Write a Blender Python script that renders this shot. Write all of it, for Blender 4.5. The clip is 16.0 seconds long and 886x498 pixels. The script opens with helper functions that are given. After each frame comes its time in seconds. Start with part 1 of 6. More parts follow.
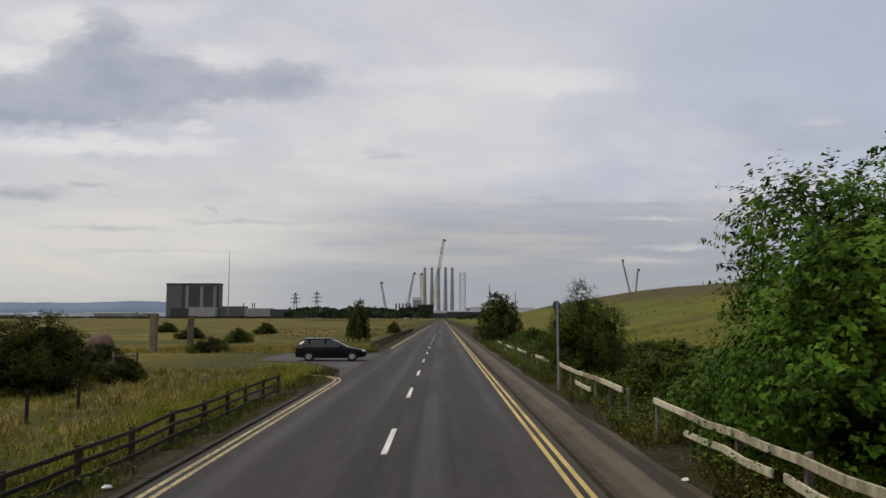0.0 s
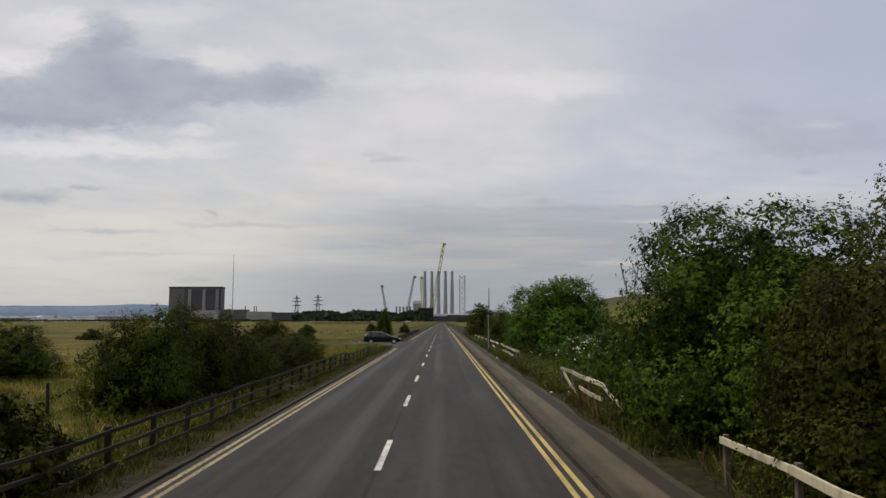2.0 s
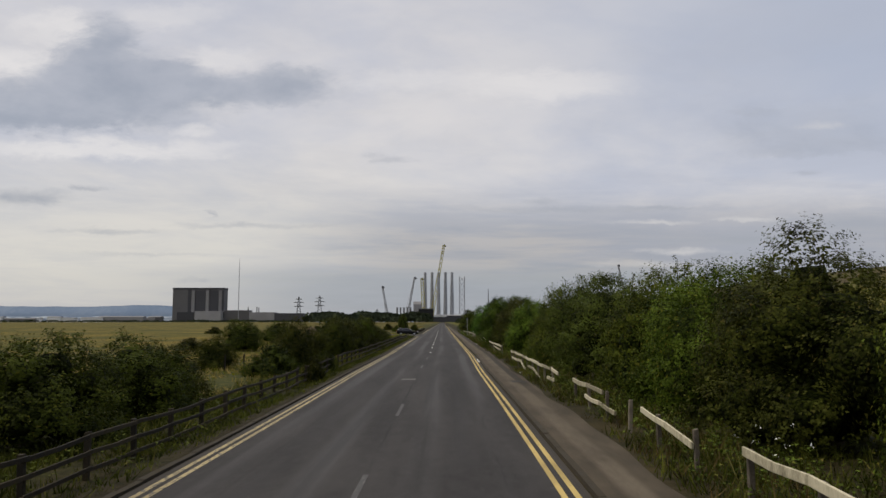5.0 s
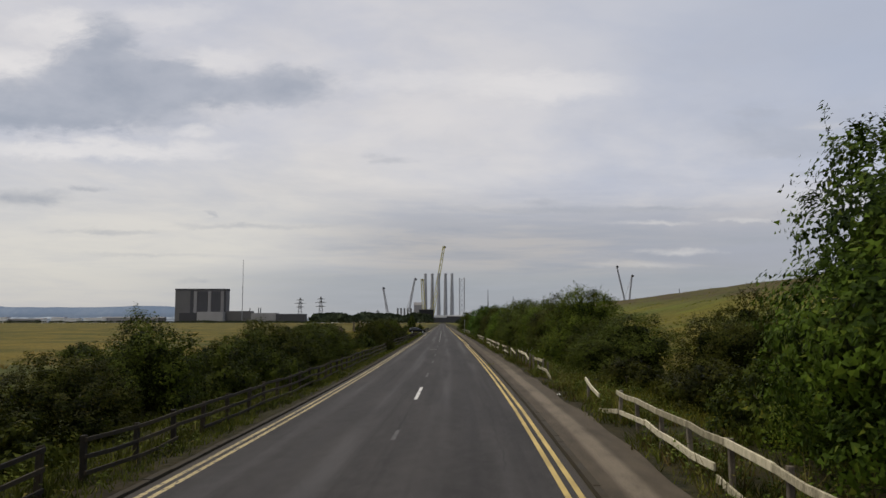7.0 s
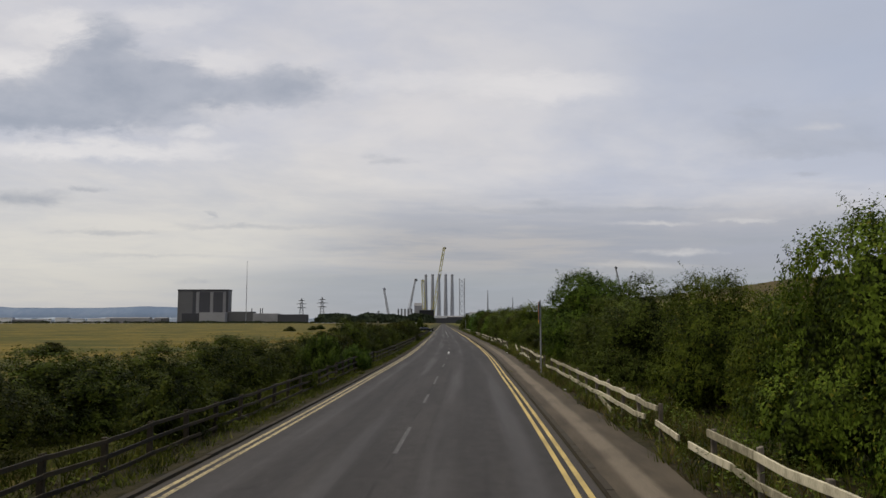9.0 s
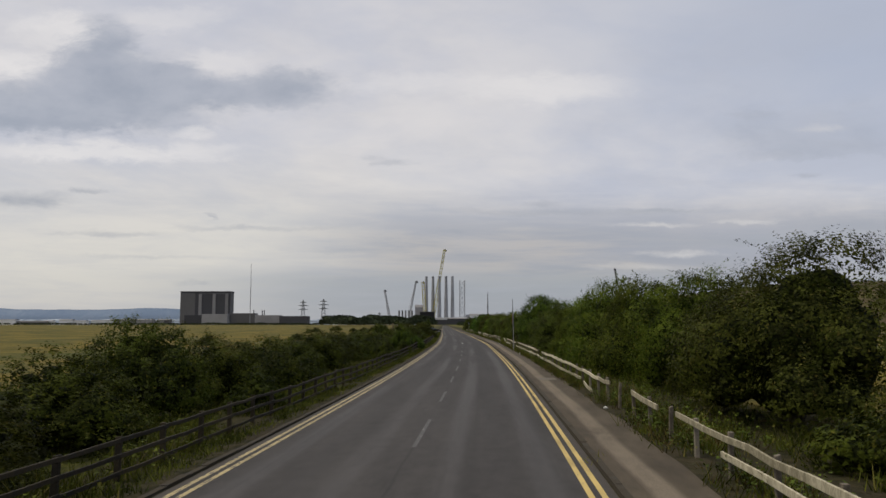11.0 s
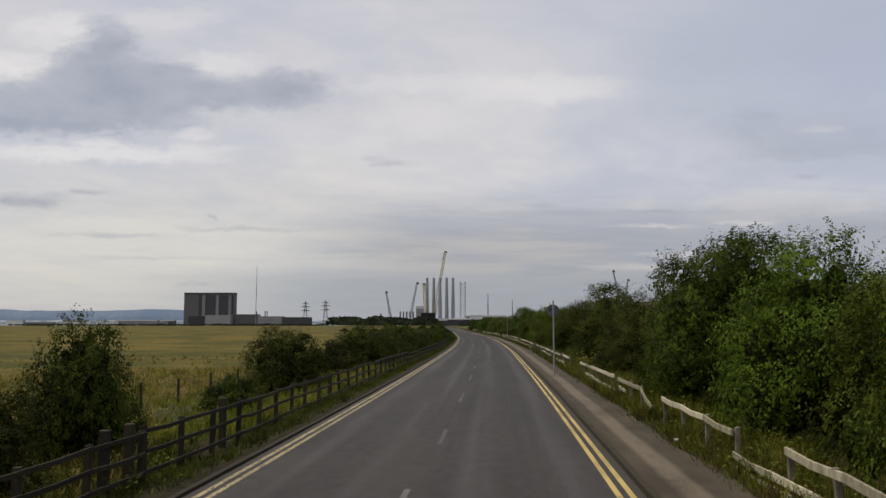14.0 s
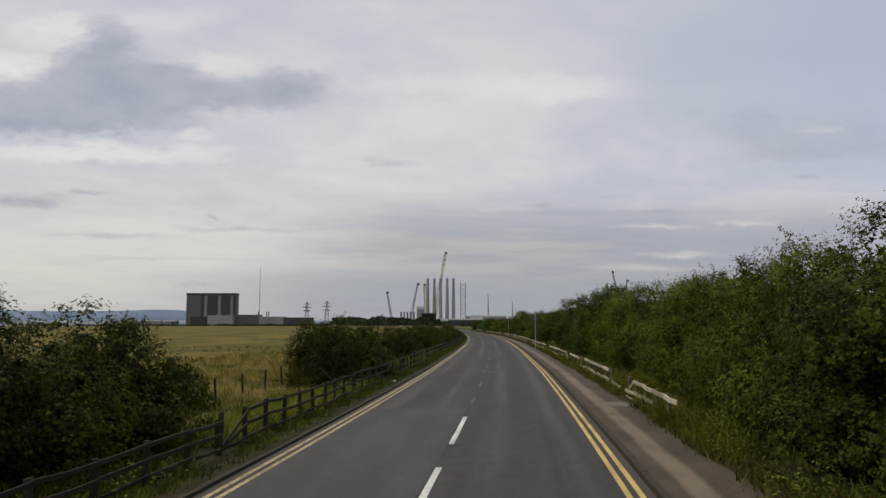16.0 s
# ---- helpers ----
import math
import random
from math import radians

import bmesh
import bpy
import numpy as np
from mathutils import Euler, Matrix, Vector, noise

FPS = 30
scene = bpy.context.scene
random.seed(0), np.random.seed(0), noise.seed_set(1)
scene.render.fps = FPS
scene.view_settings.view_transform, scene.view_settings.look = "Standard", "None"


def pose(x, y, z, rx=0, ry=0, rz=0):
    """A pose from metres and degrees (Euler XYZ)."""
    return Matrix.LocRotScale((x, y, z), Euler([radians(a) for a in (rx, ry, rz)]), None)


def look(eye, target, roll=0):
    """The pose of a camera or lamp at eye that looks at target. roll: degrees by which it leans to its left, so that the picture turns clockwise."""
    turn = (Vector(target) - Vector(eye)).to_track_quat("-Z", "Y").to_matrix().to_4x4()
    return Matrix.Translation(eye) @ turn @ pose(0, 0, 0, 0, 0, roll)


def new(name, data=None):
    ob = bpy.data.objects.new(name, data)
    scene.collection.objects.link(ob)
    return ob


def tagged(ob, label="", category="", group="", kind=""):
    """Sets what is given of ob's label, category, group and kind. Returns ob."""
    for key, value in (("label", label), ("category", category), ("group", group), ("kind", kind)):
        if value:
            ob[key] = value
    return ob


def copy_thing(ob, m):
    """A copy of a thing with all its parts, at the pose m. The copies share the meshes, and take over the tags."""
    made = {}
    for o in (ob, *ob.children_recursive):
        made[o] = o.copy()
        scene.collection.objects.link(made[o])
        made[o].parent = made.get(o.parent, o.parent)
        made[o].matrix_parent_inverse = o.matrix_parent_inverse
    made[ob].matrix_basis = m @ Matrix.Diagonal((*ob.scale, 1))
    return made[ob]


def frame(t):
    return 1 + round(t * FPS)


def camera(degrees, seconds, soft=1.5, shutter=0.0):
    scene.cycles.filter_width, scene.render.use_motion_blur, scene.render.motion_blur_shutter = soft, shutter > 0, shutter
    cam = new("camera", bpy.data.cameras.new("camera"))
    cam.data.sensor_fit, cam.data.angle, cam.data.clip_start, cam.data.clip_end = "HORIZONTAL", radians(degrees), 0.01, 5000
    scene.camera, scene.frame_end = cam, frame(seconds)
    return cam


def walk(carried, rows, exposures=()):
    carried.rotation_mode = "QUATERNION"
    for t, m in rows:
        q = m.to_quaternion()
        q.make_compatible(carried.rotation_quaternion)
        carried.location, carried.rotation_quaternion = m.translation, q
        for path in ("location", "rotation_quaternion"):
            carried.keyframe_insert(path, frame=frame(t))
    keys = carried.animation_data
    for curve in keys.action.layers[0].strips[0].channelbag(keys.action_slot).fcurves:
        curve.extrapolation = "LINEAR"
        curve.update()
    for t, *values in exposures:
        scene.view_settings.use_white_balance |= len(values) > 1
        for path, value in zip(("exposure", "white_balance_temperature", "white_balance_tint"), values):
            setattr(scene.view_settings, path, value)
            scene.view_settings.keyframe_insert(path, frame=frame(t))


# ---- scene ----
# The camera rides backwards along the road and slows down towards the end; s counts along the road, d is the
# distance to the right of its middle line, in metres.
LENS_F = 1300.0
EYE = 2.65
RIDDEN = ([0, 5.0, 12.0, 13.5, 16.0], [0, 100.0, 230.9, 257.1, 295.9])   # seconds, metres
S_STEP = 0.5
S_AX = np.arange(-1200, 700.5, S_STEP)
_turn = np.interp(S_AX, [-900, -300, 0, 50, 89.8, 127.6, 155.6, 183.7, 211.7, 238.7, 263.2, 286.5, 309.7, 402.7],
                  [0, 0, -.0014, -.0028, .0034, .0215, .0373, .0529, .0669, .076, .083, .0981, .1105, .1217])
_turn = np.convolve(np.pad(_turn, 20, "edge"), np.ones(41) / 41, "valid")
_px = np.concatenate([[0], np.cumsum(-np.sin(_turn[:-1]) * S_STEP)])
_py = np.concatenate([[0], np.cumsum(-np.cos(_turn[:-1]) * S_STEP)])
_zero = int(1200 / S_STEP)
_px, _py = _px - _px[_zero], _py - _py[_zero]


def ride(s):
    """The camera's place on the plan and the road's turn at s."""
    return float(np.interp(s, S_AX, _px)), float(np.interp(s, S_AX, _py)), float(np.interp(s, S_AX, _turn))


MARKS = ([-2000, 85, 225, 255, 305, 1200], [-2000, 85.0, 215.9, 242.1, 280.9, 974.5])   # s as counted, and metres along the road


def at_metres(m, d, s):
    """Place on the plan of a point m metres along the road and d right of its middle line."""
    x, y, a = ride(m)
    e = d - float(np.interp(s, [-900, 0, 40, 60, 75, 117, 141, 165, 217, 245, 269, 320, 460],
                          [1.12, 1.12, 1.12, 1.35, 1.36, 1.45, 1.63, 1.62, 1.63, 1.5, 1.4, 1.47, 1.57]))
    if m < -1200:
        y += -1200 - m
    return x + e * math.cos(a), y - e * math.sin(a), a


def at(s, d):
    """Place on the plan of a point at s and d right of the road's middle line."""
    return at_metres(float(np.interp(s, *MARKS)), d, s)


def ridden(t):
    """Metres ridden after t seconds; the slowing is eased."""
    return sum(float(np.interp(t + u, *RIDDEN)) for u in (-0.6, -0.3, 0.0, 0.3, 0.6)) / 5 if 0.6 < t < 15.4 else float(np.interp(t, *RIDDEN))


HORIZON = ([0, 1, 2, 4, 6.5, 9, 11.5, 12.5, 14, 16], [563, 566, 568.5, 569, 570.5, 571.5, 575, 576, 576, 576.5])
cam = camera(2 * math.degrees(math.atan(784 / LENS_F)), 16.0, soft=1.5)
rows = []
for i in range(33):
    t = i * 0.5
    x, y, a = ride(ridden(t))
    lift = math.degrees(math.atan((np.interp(t, *HORIZON) - 441) / LENS_F))
    rows.append((t, pose(x, y, EYE, 90 + lift, 0, 0)))
walk(cam, rows)

# ---- sky and sun ----
SUN_AZ, SUN_EL = radians(-98), radians(64)
world = bpy.data.worlds.new("sky")
scene.world = world
world.use_nodes = True
wt = world.node_tree
wt.nodes.clear()


class Net:
    """Shortcuts for building a node tree."""

    def __init__(self, tree):
        self.t = tree

    def node(self, kind, **sets):
        n = self.t.nodes.new(kind)
        for k, v in sets.items():
            setattr(n, k, v)
        return n

    def put(self, socket, v):
        if isinstance(v, bpy.types.NodeSocket):
            self.t.links.new(v, socket)
        elif v is not None:
            if isinstance(v, (tuple, list)) and len(v) == 3 and socket.type == "RGBA":
                v = (*v, 1)
            socket.default_value = v

    def math(self, op, a, b=None, c=None, clamp=False):
        n = self.node("ShaderNodeMath", operation=op, use_clamp=clamp)
        for s, v in zip(n.inputs, (a, b, c)):
            self.put(s, v)
        return n.outputs[0]

    def ramp(self, v, lo, hi, a=0.0, b=1.0):
        n = self.node("ShaderNodeMapRange", interpolation_type="SMOOTHSTEP")
        for s, w in zip(n.inputs, (v, lo, hi, a, b)):
            self.put(s, w)
        return n.outputs[0]

    def mix(self, f, a, b, blend="MIX"):
        n = self.node("ShaderNodeMix", data_type="RGBA", blend_type=blend)
        self.put(n.inputs[0], f)
        self.put(n.inputs[6], a)
        self.put(n.inputs[7], b)
        return n.outputs[2]

    def noise(self, vec, scale, detail=4, rough=0.55, warp=0.0, out=0):
        n = self.node("ShaderNodeTexNoise")
        self.put(n.inputs["Vector"], vec)
        n.inputs["Scale"].default_value = scale
        n.inputs["Detail"].default_value = detail
        n.inputs["Roughness"].default_value = rough
        n.inputs["Distortion"].default_value = warp
        return n.outputs[out]

    def xyz(self, x, y, z=0.0):
        n = self.node("ShaderNodeCombineXYZ")
        for s, v in zip(n.inputs, (x, y, z)):
            self.put(s, v)
        return n.outputs[0]

    def split(self, v):
        n = self.node("ShaderNodeSeparateXYZ")
        self.put(n.inputs[0], v)
        return n.outputs


w = Net(wt)
way = w.node("ShaderNodeTexCoord").outputs["Generated"]
vx, vy, vz = w.split(way)
ahead = w.math("MAXIMUM", vy, 0.05)
U, Vv = w.math("DIVIDE", vx, ahead), w.math("DIVIDE", vz, ahead)
up = w.math("ADD", w.math("MAXIMUM", vz, 0.0), 0.09)
sheet = w.xyz(w.math("DIVIDE", vx, up), w.math("DIVIDE", vy, up), 0.0)
soft_n = w.noise(sheet, 0.55, 6, 0.6, 0.3)
fine_n = w.noise(sheet, 1.6, 7, 0.62, 0.4)
long_n = w.noise(w.xyz(w.math("MULTIPLY", U, 2.2), w.math("MULTIPLY", Vv, 24.0), 0.3), 1.5, 6, 0.6, 0.3)
warp_c = w.noise(w.xyz(U, w.math("MULTIPLY", Vv, 1.7), 0.0), 4.5, 5, 0.6, 0.2, out=1)
wr, wg, wb = w.split(warp_c)
warp_f = w.noise(w.xyz(U, w.math("MULTIPLY", Vv, 2.2), 4.0), 17.0, 6, 0.65, 0.3, out=1)
fr, fg, fb = w.split(warp_f)
Uw = w.math("ADD", U, w.math("ADD", w.math("MULTIPLY", w.math("SUBTRACT", wr, 0.5), 0.09), w.math("MULTIPLY", w.math("SUBTRACT", fr, 0.5), 0.09)))
Vw = w.math("ADD", Vv, w.math("ADD", w.math("MULTIPLY", w.math("SUBTRACT", wg, 0.5), 0.045), w.math("MULTIPLY", w.math("SUBTRACT", fg, 0.5), 0.05)))
Us = w.math("ADD", U, w.math("MULTIPLY", w.math("SUBTRACT", fr, 0.5), 0.11))
Vs = w.math("ADD", Vv, w.math("MULTIPLY", w.math("SUBTRACT", fg, 0.5), 0.022))
tone = w.noise(w.xyz(U, w.math("MULTIPLY", Vv, 2.0), 9.0), 5.5, 6, 0.55, 0.2)


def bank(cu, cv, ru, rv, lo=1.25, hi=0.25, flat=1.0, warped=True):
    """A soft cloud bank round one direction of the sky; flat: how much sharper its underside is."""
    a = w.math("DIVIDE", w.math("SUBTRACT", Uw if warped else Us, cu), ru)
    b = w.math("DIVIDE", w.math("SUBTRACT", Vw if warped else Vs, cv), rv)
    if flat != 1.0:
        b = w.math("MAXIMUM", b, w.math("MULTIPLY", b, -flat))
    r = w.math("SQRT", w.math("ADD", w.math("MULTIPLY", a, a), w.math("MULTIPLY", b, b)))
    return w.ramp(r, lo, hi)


nish = w.node("ShaderNodeTexSky", sky_type="NISHITA", sun_disc=False)
nish.sun_elevation, nish.sun_rotation = SUN_EL, SUN_AZ
clear = w.mix(1.0, nish.outputs[0], (0.1, 0.1, 0.1), "MULTIPLY")
col = w.mix(w.ramp(soft_n, 0.35, 0.62), (0.535, 0.56, 0.65), (0.735, 0.715, 0.72))
side = w.ramp(U, -0.15, 0.6)
col = w.mix(w.math("MULTIPLY", w.math("MULTIPLY", side, w.ramp(Vv, 0.1, 0.4)), 0.85), col, (0.42, 0.475, 0.605))
# cream light low down on the sunny side, grey-blue low streaks elsewhere
low = w.ramp(Vv, 0.3, 0.06)
col = w.mix(w.math("MULTIPLY", w.math("MULTIPLY", low, w.ramp(U, 0.25, -0.3)), 0.75), col, (0.69, 0.665, 0.60))
col = w.mix(w.ramp(Vv, 0.09, 0.0, 0.0, 0.45), col, (0.50, 0.50, 0.525))
streak = w.math("MULTIPLY", w.ramp(long_n, 0.46, 0.66), w.ramp(Vv, 0.27, 0.1))
streak = w.math("MULTIPLY", streak, w.ramp(U, -0.5, 0.45, 0.12, 0.42))
col = w.mix(streak, col, (0.40, 0.42, 0.50))
col = w.mix(w.math("MULTIPLY", w.math("MULTIPLY", w.ramp(Vv, 0.17, 0.03), w.ramp(U, -0.35, 0.25)), 0.5), col, (0.44, 0.455, 0.52))
haze = w.math("MULTIPLY", w.ramp(Vv, 0.2, 0.1), w.ramp(U, -0.3, 0.0, 0.0, 0.9))
col = w.mix(haze, col, w.mix(w.ramp(long_n, 0.38, 0.58), (0.46, 0.44, 0.435), (0.335, 0.35, 0.40)))
col = w.mix(w.math("MULTIPLY", w.ramp(Vv, 0.085, 0.055), w.ramp(U, -0.5, -0.1, 0.1, 0.8)), col, (0.34, 0.37, 0.42))
right_bank = w.math("MULTIPLY", bank(0.50, 0.115, 0.36, 0.05), 0.65)
col = w.mix(right_bank, col, (0.385, 0.405, 0.48))
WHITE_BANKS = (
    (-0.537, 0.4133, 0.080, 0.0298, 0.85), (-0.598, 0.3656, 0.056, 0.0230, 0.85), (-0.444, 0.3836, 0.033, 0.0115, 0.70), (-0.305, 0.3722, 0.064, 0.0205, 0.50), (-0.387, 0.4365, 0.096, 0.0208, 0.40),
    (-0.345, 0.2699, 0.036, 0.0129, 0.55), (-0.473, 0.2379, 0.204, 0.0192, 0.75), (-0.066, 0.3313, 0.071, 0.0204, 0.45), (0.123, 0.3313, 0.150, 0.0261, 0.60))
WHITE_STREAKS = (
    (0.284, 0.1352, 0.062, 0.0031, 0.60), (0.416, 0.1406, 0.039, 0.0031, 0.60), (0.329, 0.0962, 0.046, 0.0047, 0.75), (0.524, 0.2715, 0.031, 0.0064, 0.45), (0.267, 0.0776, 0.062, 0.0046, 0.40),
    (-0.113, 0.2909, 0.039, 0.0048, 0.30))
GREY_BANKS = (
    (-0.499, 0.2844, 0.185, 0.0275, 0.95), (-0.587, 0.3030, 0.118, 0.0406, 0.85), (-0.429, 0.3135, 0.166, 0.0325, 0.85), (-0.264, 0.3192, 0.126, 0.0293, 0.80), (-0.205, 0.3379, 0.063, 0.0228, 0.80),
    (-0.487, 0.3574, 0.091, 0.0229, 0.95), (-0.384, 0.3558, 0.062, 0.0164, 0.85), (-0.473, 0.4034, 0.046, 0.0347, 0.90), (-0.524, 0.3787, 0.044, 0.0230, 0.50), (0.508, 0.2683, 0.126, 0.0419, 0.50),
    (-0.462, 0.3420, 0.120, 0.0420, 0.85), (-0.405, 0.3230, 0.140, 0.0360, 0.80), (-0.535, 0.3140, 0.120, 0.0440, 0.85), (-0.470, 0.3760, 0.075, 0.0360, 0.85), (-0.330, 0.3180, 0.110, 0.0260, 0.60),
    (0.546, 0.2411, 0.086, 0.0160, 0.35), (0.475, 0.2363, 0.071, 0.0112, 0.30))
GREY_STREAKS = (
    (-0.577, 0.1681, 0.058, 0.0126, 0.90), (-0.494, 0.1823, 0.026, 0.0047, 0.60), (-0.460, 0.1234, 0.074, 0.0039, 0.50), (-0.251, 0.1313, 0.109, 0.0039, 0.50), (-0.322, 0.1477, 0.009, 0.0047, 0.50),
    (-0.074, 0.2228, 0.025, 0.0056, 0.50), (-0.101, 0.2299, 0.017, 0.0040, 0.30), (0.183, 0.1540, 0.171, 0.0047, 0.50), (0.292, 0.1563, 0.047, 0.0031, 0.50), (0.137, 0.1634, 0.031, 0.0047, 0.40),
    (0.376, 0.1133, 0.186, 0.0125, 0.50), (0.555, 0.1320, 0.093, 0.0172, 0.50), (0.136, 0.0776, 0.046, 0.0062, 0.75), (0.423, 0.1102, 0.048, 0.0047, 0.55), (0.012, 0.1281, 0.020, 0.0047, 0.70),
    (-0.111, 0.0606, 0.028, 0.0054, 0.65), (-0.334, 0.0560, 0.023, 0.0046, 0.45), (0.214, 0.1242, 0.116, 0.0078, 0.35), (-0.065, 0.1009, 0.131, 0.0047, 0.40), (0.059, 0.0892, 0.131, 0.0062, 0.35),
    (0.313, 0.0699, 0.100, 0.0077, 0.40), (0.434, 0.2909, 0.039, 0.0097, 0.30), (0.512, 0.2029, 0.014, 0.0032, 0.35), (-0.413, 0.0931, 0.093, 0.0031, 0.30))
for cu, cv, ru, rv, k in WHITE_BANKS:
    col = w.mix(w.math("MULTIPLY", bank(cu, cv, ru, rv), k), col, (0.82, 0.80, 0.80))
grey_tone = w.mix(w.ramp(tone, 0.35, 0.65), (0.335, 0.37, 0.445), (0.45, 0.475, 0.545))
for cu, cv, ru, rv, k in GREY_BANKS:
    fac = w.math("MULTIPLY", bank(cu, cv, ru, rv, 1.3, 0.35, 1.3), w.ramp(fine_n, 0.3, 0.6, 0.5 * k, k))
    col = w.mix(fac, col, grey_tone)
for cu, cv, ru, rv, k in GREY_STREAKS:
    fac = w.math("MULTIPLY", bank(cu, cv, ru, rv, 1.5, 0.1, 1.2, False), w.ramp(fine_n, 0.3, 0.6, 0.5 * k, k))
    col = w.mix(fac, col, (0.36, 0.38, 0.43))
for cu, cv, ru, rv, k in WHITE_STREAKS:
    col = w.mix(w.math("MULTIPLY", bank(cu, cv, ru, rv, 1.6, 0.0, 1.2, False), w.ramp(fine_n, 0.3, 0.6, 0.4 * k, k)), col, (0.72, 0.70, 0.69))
col = w.mix(w.ramp(fine_n, 0.42, 0.7, 0.0, 0.2), col, (0.43, 0.45, 0.52))
sky_col = w.mix(1.0, w.mix(0.92, clear, col), (1.012, 0.998, 0.98), "MULTIPLY")
bg = w.node("ShaderNodeBackground")
w.put(bg.inputs[0], sky_col)
bg.inputs[1].default_value = 1.0
w.put(w.node("ShaderNodeOutputWorld").inputs[0], bg.outputs[0])

sun = new("sun", bpy.data.lights.new("sun", "SUN"))
sun.data.energy, sun.data.angle, sun.data.color = 2.15, radians(18), (1.0, 0.91, 0.74)
sun.matrix_world = look((math.sin(SUN_AZ) * math.cos(SUN_EL) * 100, math.cos(SUN_AZ) * math.cos(SUN_EL) * 100, math.sin(SUN_EL) * 100), (0, 0, 0))


# ---- materials ----
def material(name, rough=0.8, metal=0.0, spec=0.3):
    m = bpy.data.materials.new(name)
    m.use_nodes = True
    n = Net(m.node_tree)
    b = m.node_tree.nodes["Principled BSDF"]
    b.inputs["Roughness"].default_value, b.inputs["Metallic"].default_value = rough, metal
    b.inputs["Specular IOR Level"].default_value = spec
    return m, n, b


def bump(n, b, height, strength, distance):
    k = n.node("ShaderNodeBump")
    k.inputs["Strength"].default_value, k.inputs["Distance"].default_value = strength, distance
    n.put(k.inputs["Height"], height)
    n.put(b.inputs["Normal"], k.outputs[0])


def mottled(name, dark, light, scale=6.0, fine=60.0, rough=0.8, metal=0.0, spec=0.3, depth=0.004, stretch=(1, 1, 1)):
    """Two tones at two scales, with grain in relief and every object a little different."""
    m, n, b = material(name, rough, metal, spec)
    pos = n.node("ShaderNodeTexCoord").outputs["Object"]
    mp = n.node("ShaderNodeMapping")
    n.put(mp.inputs["Vector"], pos)
    mp.inputs["Scale"].default_value = stretch
    a, f = n.noise(mp.outputs[0], scale), n.noise(mp.outputs[0], fine)
    rnd = n.node("ShaderNodeObjectInfo").outputs["Random"]
    mixed = n.math("ADD", n.math("ADD", n.math("MULTIPLY", a, 0.6), n.math("MULTIPLY", f, 0.4)), n.math("MULTIPLY", n.math("SUBTRACT", rnd, 0.5), 0.25))
    n.put(b.inputs["Base Color"], n.mix(n.ramp(mixed, 0.3, 0.7), dark, light))
    n.put(b.inputs["Roughness"], n.ramp(a, 0.3, 0.7, max(rough - 0.1, 0.02), min(rough + 0.1, 1)))
    bump(n, b, f, 0.5, depth)
    return m


def plan_uv(n):
    uv = n.node("ShaderNodeUVMap")
    uv.uv_map = "plan"
    return n.split(uv.outputs[0])


